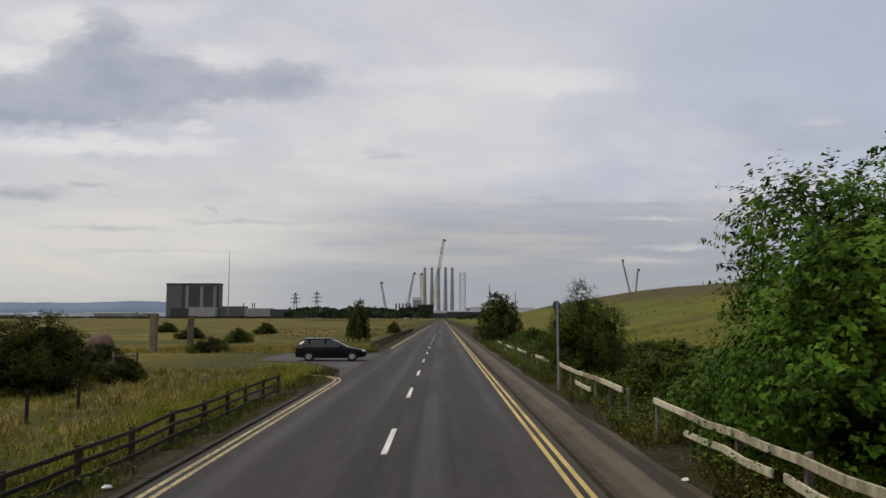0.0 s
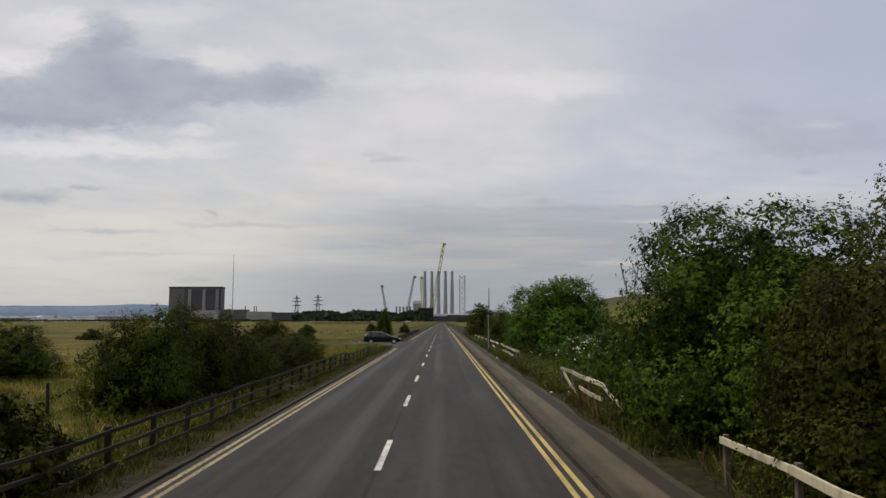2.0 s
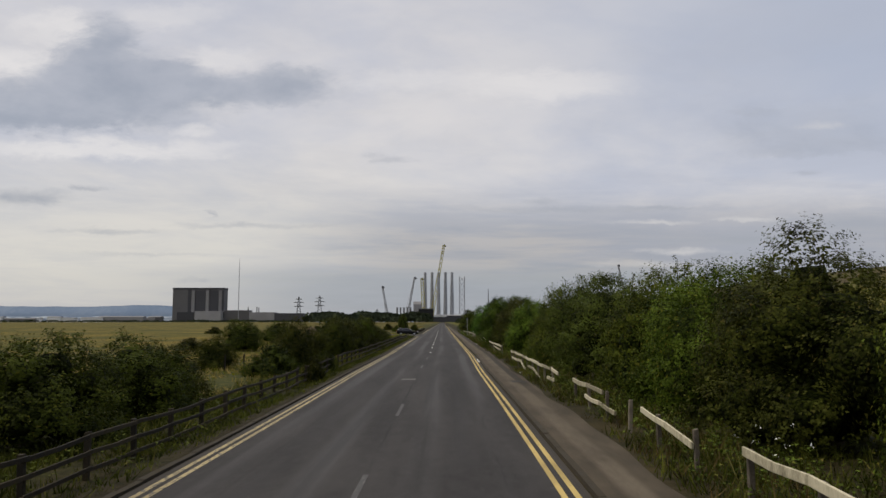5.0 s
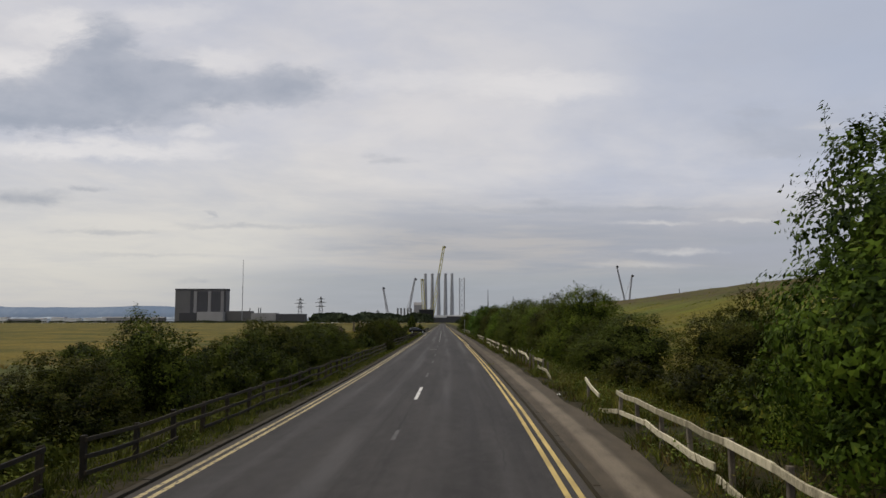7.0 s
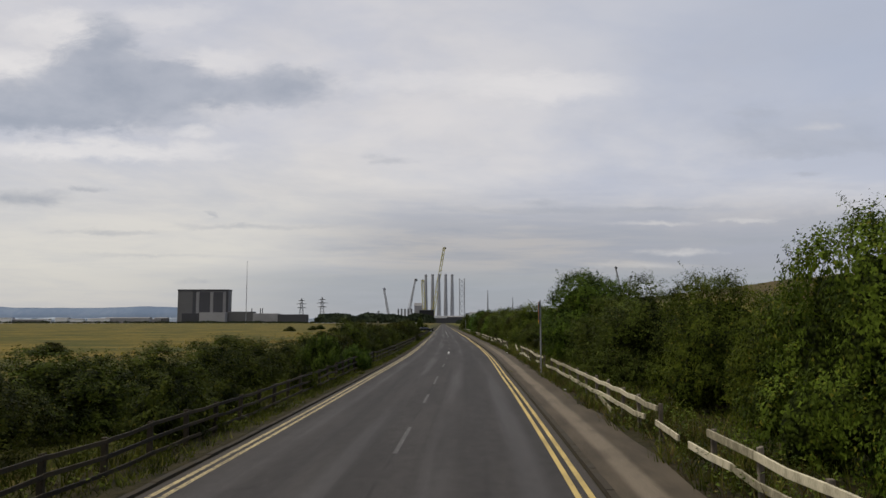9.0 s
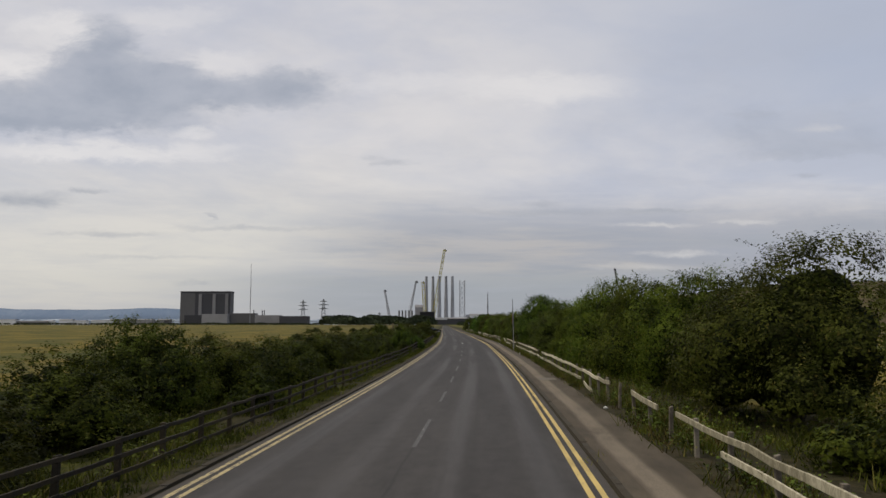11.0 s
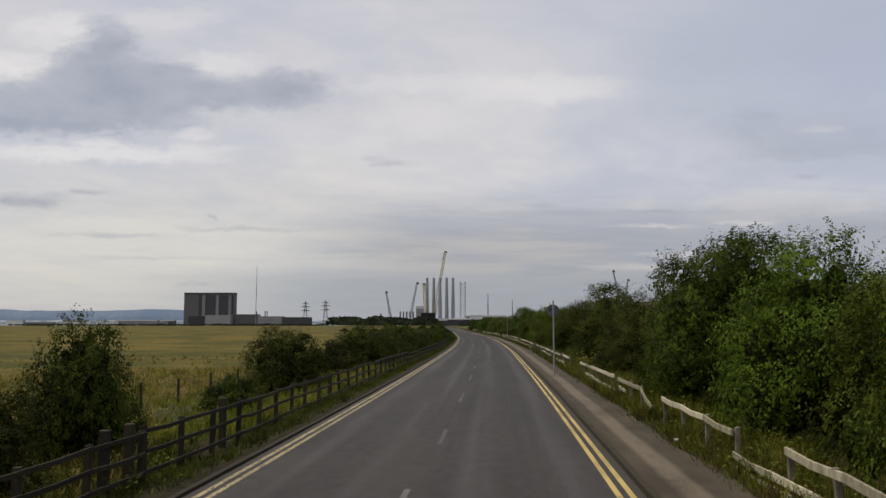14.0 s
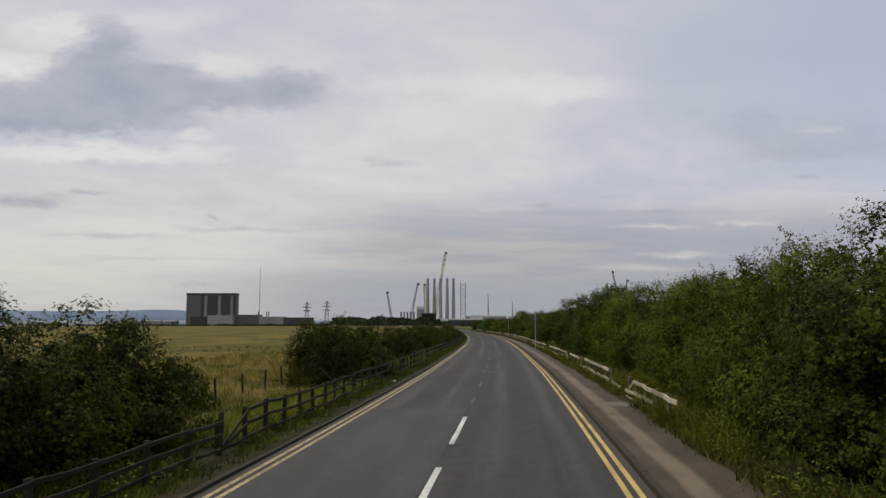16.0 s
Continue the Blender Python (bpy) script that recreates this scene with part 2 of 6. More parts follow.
def asphalt(name, dark, light, tracks=True):
    m, n, b = material(name, 0.8, 0.0, 0.25)
    d, s, _ = plan_uv(n)
    big = n.noise(n.xyz(d, n.math("MULTIPLY", s, 0.12)), 0.9, 5, 0.6)
    lengthways = n.noise(n.xyz(n.math("MULTIPLY", d, 0.9), n.math("MULTIPLY", s, 0.03)), 1.0, 4, 0.5)
    grit = n.noise(n.xyz(d, s), 45.0, 3, 0.7)
    mid_n = n.noise(n.xyz(d, n.math("MULTIPLY", s, 0.5)), 3.2, 5, 0.7)
    f = n.math("ADD", n.math("ADD", n.math("MULTIPLY", big, 0.4), n.math("MULTIPLY", grit, 0.35)), n.math("MULTIPLY", mid_n, 0.25))
    c = n.mix(n.ramp(f, 0.39, 0.61), dark, light)
    if tracks:
        # polished paler bands where wheels run, an oily darker band between them
        e = n.math("ABSOLUTE", n.math("SUBTRACT", n.math("ABSOLUTE", d), 1.72))
        wheel = n.math("MULTIPLY", n.ramp(n.math("ABSOLUTE", n.math("SUBTRACT", e, 0.82)), 0.5, 0.05), n.ramp(lengthways, 0.3, 0.65))
        c = n.mix(n.math("MULTIPLY", wheel, 0.4), c, (0.053, 0.0482, 0.0458))
        oil = n.math("MULTIPLY", n.ramp(e, 0.45, 0.0), n.ramp(big, 0.35, 0.6))
        c = n.mix(n.math("MULTIPLY", oil, 0.35), c, (0.022, 0.021, 0.022))
        edge = n.math("MULTIPLY", n.ramp(n.math("ABSOLUTE", d), 3.2, 3.62), n.ramp(lengthways, 0.25, 0.6))
        c = n.mix(n.math("MULTIPLY", edge, 0.7), c, (0.055, 0.045, 0.035))
        # cracks: the joint down the middle and a wandering one in each lane
        wob = n.math("MULTIPLY", n.math("SUBTRACT", n.noise(n.xyz(0.0, s), 0.55, 6, 0.7), 0.5), 0.35)
        mid = n.ramp(n.math("ABSOLUTE", n.math("ADD", n.math("ADD", d, 0.02), n.math("MULTIPLY", wob, 0.4))), 0.05, 0.012)
        lane = n.ramp(n.math("ABSOLUTE", n.math("ADD", n.math("SUBTRACT", d, 2.35), n.math("MULTIPLY", wob, 1.6))), 0.025, 0.006)
        lane = n.math("MULTIPLY", lane, n.ramp(n.noise(n.xyz(4.0, s), 0.08, 2), 0.5, 0.6))
        crack = n.math("MAXIMUM", n.math("MULTIPLY", mid, n.ramp(n.noise(n.xyz(9.0, s), 0.16, 3), 0.38, 0.55)), lane)
        c = n.mix(n.math("MULTIPLY", crack, 0.75), c, (0.012, 0.011, 0.011))
        dark_run = n.noise(n.xyz(n.math("MULTIPLY", d, 2.6), n.math("MULTIPLY", s, 0.022)), 1.0, 5, 0.6)
        c = n.mix(n.ramp(dark_run, 0.52, 0.66, 0.0, 0.55), c, (0.017, 0.0155, 0.0148))
        spots = n.noise(n.xyz(d, n.math("MULTIPLY", s, 0.6)), 6.0, 3, 0.6)
        c = n.mix(n.ramp(spots, 0.66, 0.72, 0.0, 0.5), c, (0.075, 0.068, 0.062))
        pale = n.math("MULTIPLY", n.ramp(s, 90.0, 270.0, 0.0, 0.3), n.ramp(mid_n, 0.3, 0.6, 0.6, 1.0))
        c = n.mix(pale, c, (0.082, 0.074, 0.068))
        n.put(b.inputs["Roughness"], n.ramp(wheel, 0.0, 1.0, 0.82, 0.66))
    n.put(b.inputs["Base Color"], c)
    bump(n, b, grit, 0.6, 0.006)
    return m


M_ROAD = asphalt("worn_asphalt", (0.019, 0.0172, 0.0163), (0.044, 0.0397, 0.0375))
M_PATCH = asphalt("newer_asphalt", (0.043, 0.041, 0.040), (0.066, 0.062, 0.060), False)


def footway_material():
    m, n, b = material("dusty_footway_asphalt", 0.9)
    d, s, _ = plan_uv(n)
    big = n.noise(n.xyz(d, n.math("MULTIPLY", s, 0.3)), 1.3, 6, 0.65)
    grit = n.noise(n.xyz(d, s), 30.0, 3, 0.7)
    c = n.mix(n.ramp(n.math("ADD", n.math("MULTIPLY", big, 0.6), n.math("MULTIPLY", grit, 0.4)), 0.34, 0.66), (0.036, 0.0275, 0.017), (0.084, 0.066, 0.043))
    wobble = n.math("MULTIPLY", n.math("SUBTRACT", n.noise(n.xyz(2.0, s), 0.12, 4), 0.5), 0.25)
    strip_d = n.math("ABSOLUTE", n.math("ADD", n.math("SUBTRACT", d, 4.28), wobble))
    worn = n.math("MULTIPLY", n.ramp(strip_d, 0.3, 0.12), n.ramp(s, 70.0, 120.0, 0.3, 0.85))
    c = n.mix(n.math("MULTIPLY", worn, n.ramp(big, 0.25, 0.55, 0.35, 1.0)), c, n.mix(n.ramp(grit, 0.35, 0.65), (0.12, 0.096, 0.068), (0.20, 0.164, 0.12)))
    tar = n.math("MULTIPLY", n.ramp(n.math("ABSOLUTE", n.math("ADD", n.math("SUBTRACT", d, 4.64), n.math("MULTIPLY", wobble, 0.5))), 0.2, 0.14), n.ramp(s, 78.0, 64.0))
    c = n.mix(n.math("MULTIPLY", tar, 0.8), c, (0.021, 0.017, 0.013))
    n.put(b.inputs["Base Color"], c)
    bump(n, b, grit, 0.6, 0.01)
    return m


def paint(name, tone, gone=0.42):
    """Thermoplastic line paint, chipped so that the road shows through."""
    m, n, b = material(name, 0.7, 0.0, 0.3)
    d, s, _ = plan_uv(n)
    chips = n.noise(n.xyz(n.math("MULTIPLY", d, 3.0), s), 5.0, 6, 0.75)
    dirt = n.noise(n.xyz(d, n.math("MULTIPLY", s, 0.4)), 1.2, 4)
    c = n.mix(n.ramp(dirt, 0.35, 0.7), tone, [v * 0.62 for v in tone])
    n.put(b.inputs["Base Color"], n.mix(n.ramp(chips, gone - 0.04, gone + 0.03), (0.065, 0.062, 0.06), c))
    bump(n, b, chips, 0.4, 0.003)
    return m


def ground_material():
    """Rough grass and soil: greener by the road, straw-coloured in the open."""
    m, n, b = material("rough_grass_ground", 0.95, 0.0, 0.15)
    d, s, _ = plan_uv(n)
    pos = n.node("ShaderNodeNewGeometry").outputs["Position"]
    big, mid, fine = n.noise(pos, 0.022, 6, 0.65), n.noise(pos, 0.13, 7, 0.7), n.noise(pos, 3.0, 5, 0.7)
    f = n.math("ADD", n.math("MULTIPLY", mid, 0.55), n.math("MULTIPLY", fine, 0.45))
    green = n.mix(n.ramp(f, 0.35, 0.65), (0.016, 0.021, 0.004), (0.068, 0.068, 0.011))
    straw = n.mix(n.ramp(f, 0.33, 0.66), (0.034, 0.028, 0.004), (0.135, 0.098, 0.011))
    soil = n.mix(n.ramp(fine, 0.35, 0.65), (0.010, 0.008, 0.004), (0.036, 0.028, 0.013))
    left = n.math("MULTIPLY", n.ramp(d, -12.0, -48.0), n.ramp(s, -30.0, 90.0, 0.5, 0.85))
    right = n.math("MULTIPLY", n.ramp(d, 14.0, 60.0), n.ramp(s, -150.0, 260.0, 0.15, 0.5))
    dry = n.math("ADD", n.math("MAXIMUM", left, right), n.math("MULTIPLY", n.math("SUBTRACT", big, 0.5), 1.6), clamp=True)
    dry = n.math("MULTIPLY", dry, n.ramp(n.math("ABSOLUTE", d), 5.0, 12.0, 0.5, 1.0))
    c = n.mix(dry, green, straw)
    px_, py_, pz_ = n.split(pos)
    bands = n.noise(n.xyz(n.math("MULTIPLY", px_, 0.05), n.math("MULTIPLY", py_, 0.085)), 1.0, 8, 0.72, 0.8)
    c = n.mix(n.math("MULTIPLY", n.ramp(bands, 0.48, 0.58), 0.8), c, n.mix(n.ramp(fine, 0.35, 0.65), (0.022, 0.027, 0.006), (0.065, 0.062, 0.014)))
    c = n.mix(n.math("MULTIPLY", n.ramp(bands, 0.44, 0.34), 0.6), c, n.mix(n.ramp(fine, 0.35, 0.65), (0.12, 0.085, 0.016), (0.25, 0.175, 0.045)))
    patch = n.noise(pos, 0.06, 6, 0.68, 0.15)
    worn = n.mix(n.ramp(patch, 0.4, 0.6), (0.045, 0.052, 0.007), n.mix(n.ramp(fine, 0.3, 0.7), (0.10, 0.074, 0.009), (0.20, 0.142, 0.024)))
    c = n.mix(n.math("MULTIPLY", n.ramp(d, -10.0, -22.0), 0.72), c, worn)
    tufted = n.math("ADD", n.math("MULTIPLY", f, 0.6), n.math("MULTIPLY", bands, 0.4))
    meadow = n.mix(n.ramp(tufted, 0.36, 0.62), (0.026, 0.036, 0.004), (0.112, 0.122, 0.010))
    gold = n.mix(n.ramp(f, 0.33, 0.66), (0.06, 0.05, 0.005), (0.16, 0.118, 0.012))
    meadow = n.mix(n.math("MULTIPLY", n.ramp(n.math("ADD", big, n.math("MULTIPLY", n.ramp(d, 60.0, 14.0), 0.12)), 0.48, 0.62), n.ramp(s, -40.0, 120.0, 0.5, 0.9)), meadow, gold)
    c = n.mix(n.ramp(d, 9.0, 16.0, 0.0, 0.95), c, meadow)
    far = n.ramp(n.math("ADD", n.math("ABSOLUTE", d), n.math("MULTIPLY", mid, 20.0)), 56.0, 74.0)
    c = n.mix(n.math("MULTIPLY", n.math("MULTIPLY", far, n.ramp(d, 0.0, 1.0)), n.ramp(mid, 0.4, 0.6, 0.4, 0.9)), c, (0.055, 0.036, 0.022))
    verge = n.math("MULTIPLY", n.math("MULTIPLY", n.ramp(d, 11.0, 7.5), n.ramp(d, -7.2, -5.2)), n.ramp(f, 0.4, 0.6, 0.7, 1.0))
    n.put(b.inputs["Base Color"], n.mix(verge, c, soil))
    bump(n, b, f, 0.9, 0.12)
    return m


def leaf_material(name, deep, bright, warm, gloss=0.45, see_through=0.16):
    m, n, b = material(name, max(gloss, 0.6), 0.0, 0.06)
    isl = n.node("ShaderNodeNewGeometry").outputs["Random Per Island"]
    rnd = n.node("ShaderNodeObjectInfo").outputs["Random"]
    pos = n.node("ShaderNodeTexCoord").outputs["Object"]
    clump = n.noise(pos, 1.1, 2)
    f = n.math("ADD", n.math("MULTIPLY", isl, 0.18), n.math("MULTIPLY", clump, 0.82))
    c = n.mix(n.ramp(f, 0.3, 0.68), [v * 0.62 for v in deep], [v * 1.16 for v in bright])
    c = n.mix(n.math("MULTIPLY", n.ramp(isl, 0.9, 1.0), 0.5), c, warm)
    hue = n.node("ShaderNodeHueSaturation")
    n.put(hue.inputs["Color"], c)
    n.put(hue.inputs["Hue"], n.ramp(rnd, 0.0, 1.0, 0.484, 0.518))
    n.put(hue.inputs["Value"], n.ramp(rnd, 0.0, 1.0, 0.76, 1.26))
    n.put(b.inputs["Base Color"], hue.outputs[0])
    tr = n.node("ShaderNodeBsdfTranslucent")
    n.put(tr.inputs[0], hue.outputs[0])
    mx = n.node("ShaderNodeMixShader")
    mx.inputs[0].default_value = see_through
    n.put(mx.inputs[1], b.outputs[0])
    n.put(mx.inputs[2], tr.outputs[0])
    n.put(m.node_tree.nodes["Material Output"].inputs[0], mx.outputs[0])
    return m


M_FOOT = footway_material()
M_YELLOW = paint("yellow_line_paint", (0.52, 0.385, 0.13), 0.38)
M_PALE_YELLOW = paint("faded_yellow_line_paint", (0.42, 0.34, 0.17), 0.46)
M_WHITE = paint("white_line_paint", (0.62, 0.61, 0.58), 0.42)
M_SLAB = paint("pale_overband", (0.15, 0.14, 0.125), 0.42)
M_FADED = paint("faded_white_line_paint", (0.25, 0.24, 0.22), 0.6)
M_GROUND = ground_material()
M_LEAF_TREE = leaf_material("bright_tree_leaf", (0.016, 0.035, 0.004), (0.068, 0.114, 0.011), (0.14, 0.16, 0.02))
M_LEAF_HAW = leaf_material("hawthorn_leaf", (0.022, 0.036, 0.003), (0.088, 0.122, 0.012), (0.18, 0.13, 0.018))
M_LEAF_DARK = leaf_material("dark_thorn_leaf", (0.016, 0.021, 0.003), (0.064, 0.076, 0.011), (0.11, 0.082, 0.02))
M_LEAF_OLIVE = leaf_material("olive_scrub_leaf", (0.009, 0.014, 0.002), (0.049, 0.058, 0.006), (0.12, 0.095, 0.012))
M_LEAF_BRAMBLE = leaf_material("bramble_leaf", (0.012, 0.025, 0.003), (0.066, 0.100, 0.011), (0.12, 0.125, 0.02))
M_GRASS = leaf_material("field_grass_blade", (0.063, 0.085, 0.007), (0.20, 0.21, 0.02), (0.30, 0.23, 0.06), 0.7, 0.28)
M_LONG = leaf_material("long_dull_grass_blade", (0.063, 0.073, 0.007), (0.19, 0.18, 0.022), (0.30, 0.22, 0.075), 0.7, 0.28)
M_VERGE = leaf_material("verge_grass_blade", (0.022, 0.029, 0.004), (0.08, 0.084, 0.012), (0.20, 0.15, 0.05), 0.7)
M_WEED = leaf_material("dry_weed_stalk", (0.045, 0.036, 0.011), (0.14, 0.108, 0.036), (0.2, 0.16, 0.07), 0.7)
M_STRAW = leaf_material("dry_grass_blade", (0.23, 0.18, 0.042), (0.46, 0.36, 0.12), (0.58, 0.48, 0.22), 0.7, 0.28)


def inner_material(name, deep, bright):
    """The solid core under the outer twigs, coloured as shaded leaves: leaf-sized cells with painted dark gaps."""
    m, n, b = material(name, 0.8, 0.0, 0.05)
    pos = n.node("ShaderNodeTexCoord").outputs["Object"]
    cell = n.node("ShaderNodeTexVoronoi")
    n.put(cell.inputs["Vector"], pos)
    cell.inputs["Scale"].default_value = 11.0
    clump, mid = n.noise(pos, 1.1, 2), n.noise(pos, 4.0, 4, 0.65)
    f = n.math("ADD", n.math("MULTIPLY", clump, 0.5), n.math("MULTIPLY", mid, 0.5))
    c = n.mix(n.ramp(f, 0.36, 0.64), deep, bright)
    # shade between the leaves, painted as dark cell edges
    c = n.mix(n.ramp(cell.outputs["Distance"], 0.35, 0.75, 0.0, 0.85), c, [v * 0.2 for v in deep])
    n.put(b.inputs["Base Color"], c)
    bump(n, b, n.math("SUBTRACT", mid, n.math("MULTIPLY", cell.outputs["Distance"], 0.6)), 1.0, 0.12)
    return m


M_INNER = inner_material("hedge_core_painted_shade", (0.014, 0.022, 0.003), (0.062, 0.085, 0.010))
M_INNER_DARK = inner_material("scrub_core_painted_shade", (0.010, 0.015, 0.002), (0.040, 0.050, 0.006))
M_BARK = mottled("grey_brown_bark", (0.035, 0.028, 0.02), (0.10, 0.085, 0.065), 8, 40, 0.9, stretch=(1, 1, 0.3))
M_WOOD_DARK = mottled("dark_stained_fence_wood", (0.008, 0.006, 0.003), (0.040, 0.030, 0.014), 5, 45, 0.8, stretch=(1, 1, 0.4))
M_WOOD_PALE = mottled("bleached_grey_fence_wood", (0.17, 0.15, 0.095), (0.55, 0.50, 0.36), 4, 40, 0.9, stretch=(1, 1, 0.4))
M_WOOD_POST = mottled("weathered_brown_post_wood", (0.075, 0.06, 0.045), (0.22, 0.19, 0.145), 5, 45, 0.9, stretch=(1, 1, 0.4))
M_KERB = mottled("dirty_concrete_kerb", (0.012, 0.009, 0.005), (0.042, 0.033, 0.02), 3, 40, 0.9)
M_STEEL = mottled("dull_galvanised_steel", (0.16, 0.165, 0.165), (0.30, 0.31, 0.31), 5, 50, 0.55, 0.6)
M_SIGN_BACK = mottled("grey_sign_back", (0.055, 0.06, 0.066), (0.10, 0.106, 0.115), 3, 30, 0.6)
M_SIGN_ORANGE = mottled("orange_sign_face", (0.62, 0.20, 0.03), (0.75, 0.27, 0.04), 4, 30, 0.5)
M_SIGN_YELLOW = mottled("yellow_sign_face", (0.70, 0.50, 0.06), (0.80, 0.6, 0.09), 4, 30, 0.5)
M_LABEL = mottled("white_sticker", (0.62, 0.62, 0.62), (0.78, 0.78, 0.78), 8, 60, 0.5)
M_PETAL = mottled("white_petal", (0.68, 0.68, 0.64), (0.85, 0.85, 0.82), 30, 90, 0.6)
M_CONCRETE = mottled("weathered_concrete", (0.10, 0.082, 0.05), (0.21, 0.172, 0.108), 1.2, 14, 0.9)
M_RUST = mottled("rust_brown_sheet", (0.06, 0.04, 0.03), (0.13, 0.085, 0.06), 2, 20, 0.85)


# ---- building helpers ----
def mesh_of(name, verts, faces, mats, smooth=False, uv=None):
    me = bpy.data.meshes.new(name)
    me.from_pydata([tuple(v) for v in verts], [], [tuple(f) for f in faces])
    for m in mats if isinstance(mats, (list, tuple)) else [mats]:
        me.materials.append(m)
    if smooth:
        me.polygons.foreach_set("use_smooth", np.ones(len(me.polygons), bool))
    if uv is not None:
        layer = me.uv_layers.new(name="plan")
        idx = np.zeros(len(me.loops), np.int32)
        me.loops.foreach_get("vertex_index", idx)
        layer.data.foreach_set("uv", np.asarray(uv, np.float32)[idx].ravel())
    return me


def quads(name, pts, mats, uv=None):
    """A mesh of separate four-cornered faces, pts of shape (n, 4, 3), built at one stroke."""
    pts = np.asarray(pts, np.float32)
    n = len(pts)
    me = bpy.data.meshes.new(name)
    me.vertices.add(n * 4)
    me.vertices.foreach_set("co", pts.ravel())
    me.loops.add(n * 4)
    me.loops.foreach_set("vertex_index", np.arange(n * 4, dtype=np.int32))
    me.polygons.add(n)
    me.polygons.foreach_set("loop_start", np.arange(0, n * 4, 4, dtype=np.int32))
    me.update(calc_edges=True)
    me.materials.append(mats)
    return me


def tris(name, pts, mats):
    """The same for separate triangles, pts of shape (n, 3, 3)."""
    pts = np.asarray(pts, np.float32)
    n = len(pts)
    me = bpy.data.meshes.new(name)
    me.vertices.add(n * 3)
    me.vertices.foreach_set("co", pts.ravel())
    me.loops.add(n * 3)
    me.loops.foreach_set("vertex_index", np.arange(n * 3, dtype=np.int32))
    me.polygons.add(n)
    me.polygons.foreach_set("loop_start", np.arange(0, n * 3, 3, dtype=np.int32))
    me.update(calc_edges=True)
    me.materials.append(mats)
    return me


def child(name, me, parent, m=None, label=""):
    ob = new(name, me)
    ob.parent = parent
    if m is not None:
        ob.matrix_basis = m
    if label:
        tagged(ob, label)
    return ob


def thing(name, m, label, category, group="", kind=""):
    ob = new(name)
    ob.empty_display_size = 0.2
    ob.matrix_basis = m
    return tagged(ob, label, category, group, kind)


def box(bm, lo, hi, m=None, bevel=0.0):
    c = [(a + b) / 2 for a, b in zip(lo, hi)]
    sz = [b - a for a, b in zip(lo, hi)]
    mm = Matrix.Translation(c) @ Matrix.Diagonal((*sz, 1))
    r = bmesh.ops.create_cube(bm, size=1, matrix=(m @ mm) if m else mm)
    if bevel:
        es = list({e for v in r["verts"] for e in v.link_edges})
        bmesh.ops.bevel(bm, geom=es, offset=bevel, segments=1, affect="EDGES")
    return r["verts"]


def tube(bm, a, b, r0, r1, n=8):
    a, b = Vector(a), Vector(b)
    q = (b - a).to_track_quat("Z", "Y").to_matrix().to_4x4()
    m = Matrix.Translation((a + b) / 2) @ q
    bmesh.ops.create_cone(bm, cap_ends=True, segments=n, radius1=r0, radius2=r1, depth=(b - a).length, matrix=m)


def finish(name, bm, mat, smooth=False):
    me = bpy.data.meshes.new(name)
    bm.to_mesh(me)
    bm.free()
    for m in mat if isinstance(mat, (list, tuple)) else [mat]:
        me.materials.append(m)
    if smooth:
        me.polygons.foreach_set("use_smooth", np.ones(len(me.polygons), bool))
    return me


def strip(name, s0, s1, profile, mat, step=2.0):
    """A ribbon along the road; profile: (d, z) pairs, d may be a function of s."""
    n = max(2, int(round((s1 - s0) / step)) + 1)
    verts, uv, faces = [], [], []
    k = len(profile)
    for i in range(n):
        s = s0 + (s1 - s0) * i / (n - 1)
        for d, z in profile:
            d = d(s) if callable(d) else d
            x, y, _ = at(s, d)
            verts.append((x, y, z))
            uv.append((d, s))
    for i in range(n - 1):
        for j in range(k - 1):
            a = i * k + j
            faces.append((a, a + k, a + k + 1, a + 1))
    return mesh_of(name, verts, faces, mat, uv=uv)


# ---- ground ----
S_BY_Y = (_py[::-1].copy(), S_AX[::-1].copy())


def mid_x(y):
    """x of the road's middle line at y, and s there."""
    m = float(np.interp(y, *S_BY_Y))
    if y > _py[0]:
        m = -1200 - (y - _py[0])
    s = float(np.interp(m, MARKS[1], MARKS[0])) if m > -2000 else m
    return at_metres(m, 0.0, s)[0], s


def smooth(v, a, b):
    v = min(1.0, max(0.0, (v - a) / (b - a)))
    return v * v * (3 - 2 * v)


def ground_z(d, s, x, y):
    bumpy = noise.noise((x * 0.07, y * 0.07, 0.0)) * 0.35 + noise.noise((x * 0.35, y * 0.35, 3.0)) * 0.12
    if abs(d) < 3.7:
        return -0.08
    if d < 0:
        z = 0.05 * smooth(-d, 3.7, 3.75) - 0.13 * smooth(-d, 3.9, 4.7) - 0.17 * smooth(-d, 5.2, 7.5)
        z += bumpy * smooth(-d, 4.8, 9) * (1 - 0.5 * smooth(-d, 100, 300))
        # the mouth of the side road stays level
        z *= 1 - smooth(s, -66, -60) * (1 - smooth(s, -34, -28)) * (1 - smooth(-d, 30, 45)) if s < -20 else 1
        if -62 < s < -32 and d > -34:
            z = min(z, -0.02)
        return z
    z = 0.05 * smooth(d, 3.7, 3.75) + bumpy * smooth(d, 5.4, 9)
    back = smooth(s, 40, 150)
    rise = smooth(d, 9 + 34 * back, 95 + 45 * back) * (1.05 - 0.32 * back)
    tail = smooth(s, -640, -430)
    z += (14.6 - 3.8 * smooth(s, 10, 80) + 1.4 * smooth(s, 140, 220)) * rise * tail * (0.92 + 0.1 * noise.noise((x * 0.008, y * 0.008, 7.0)))
    return z


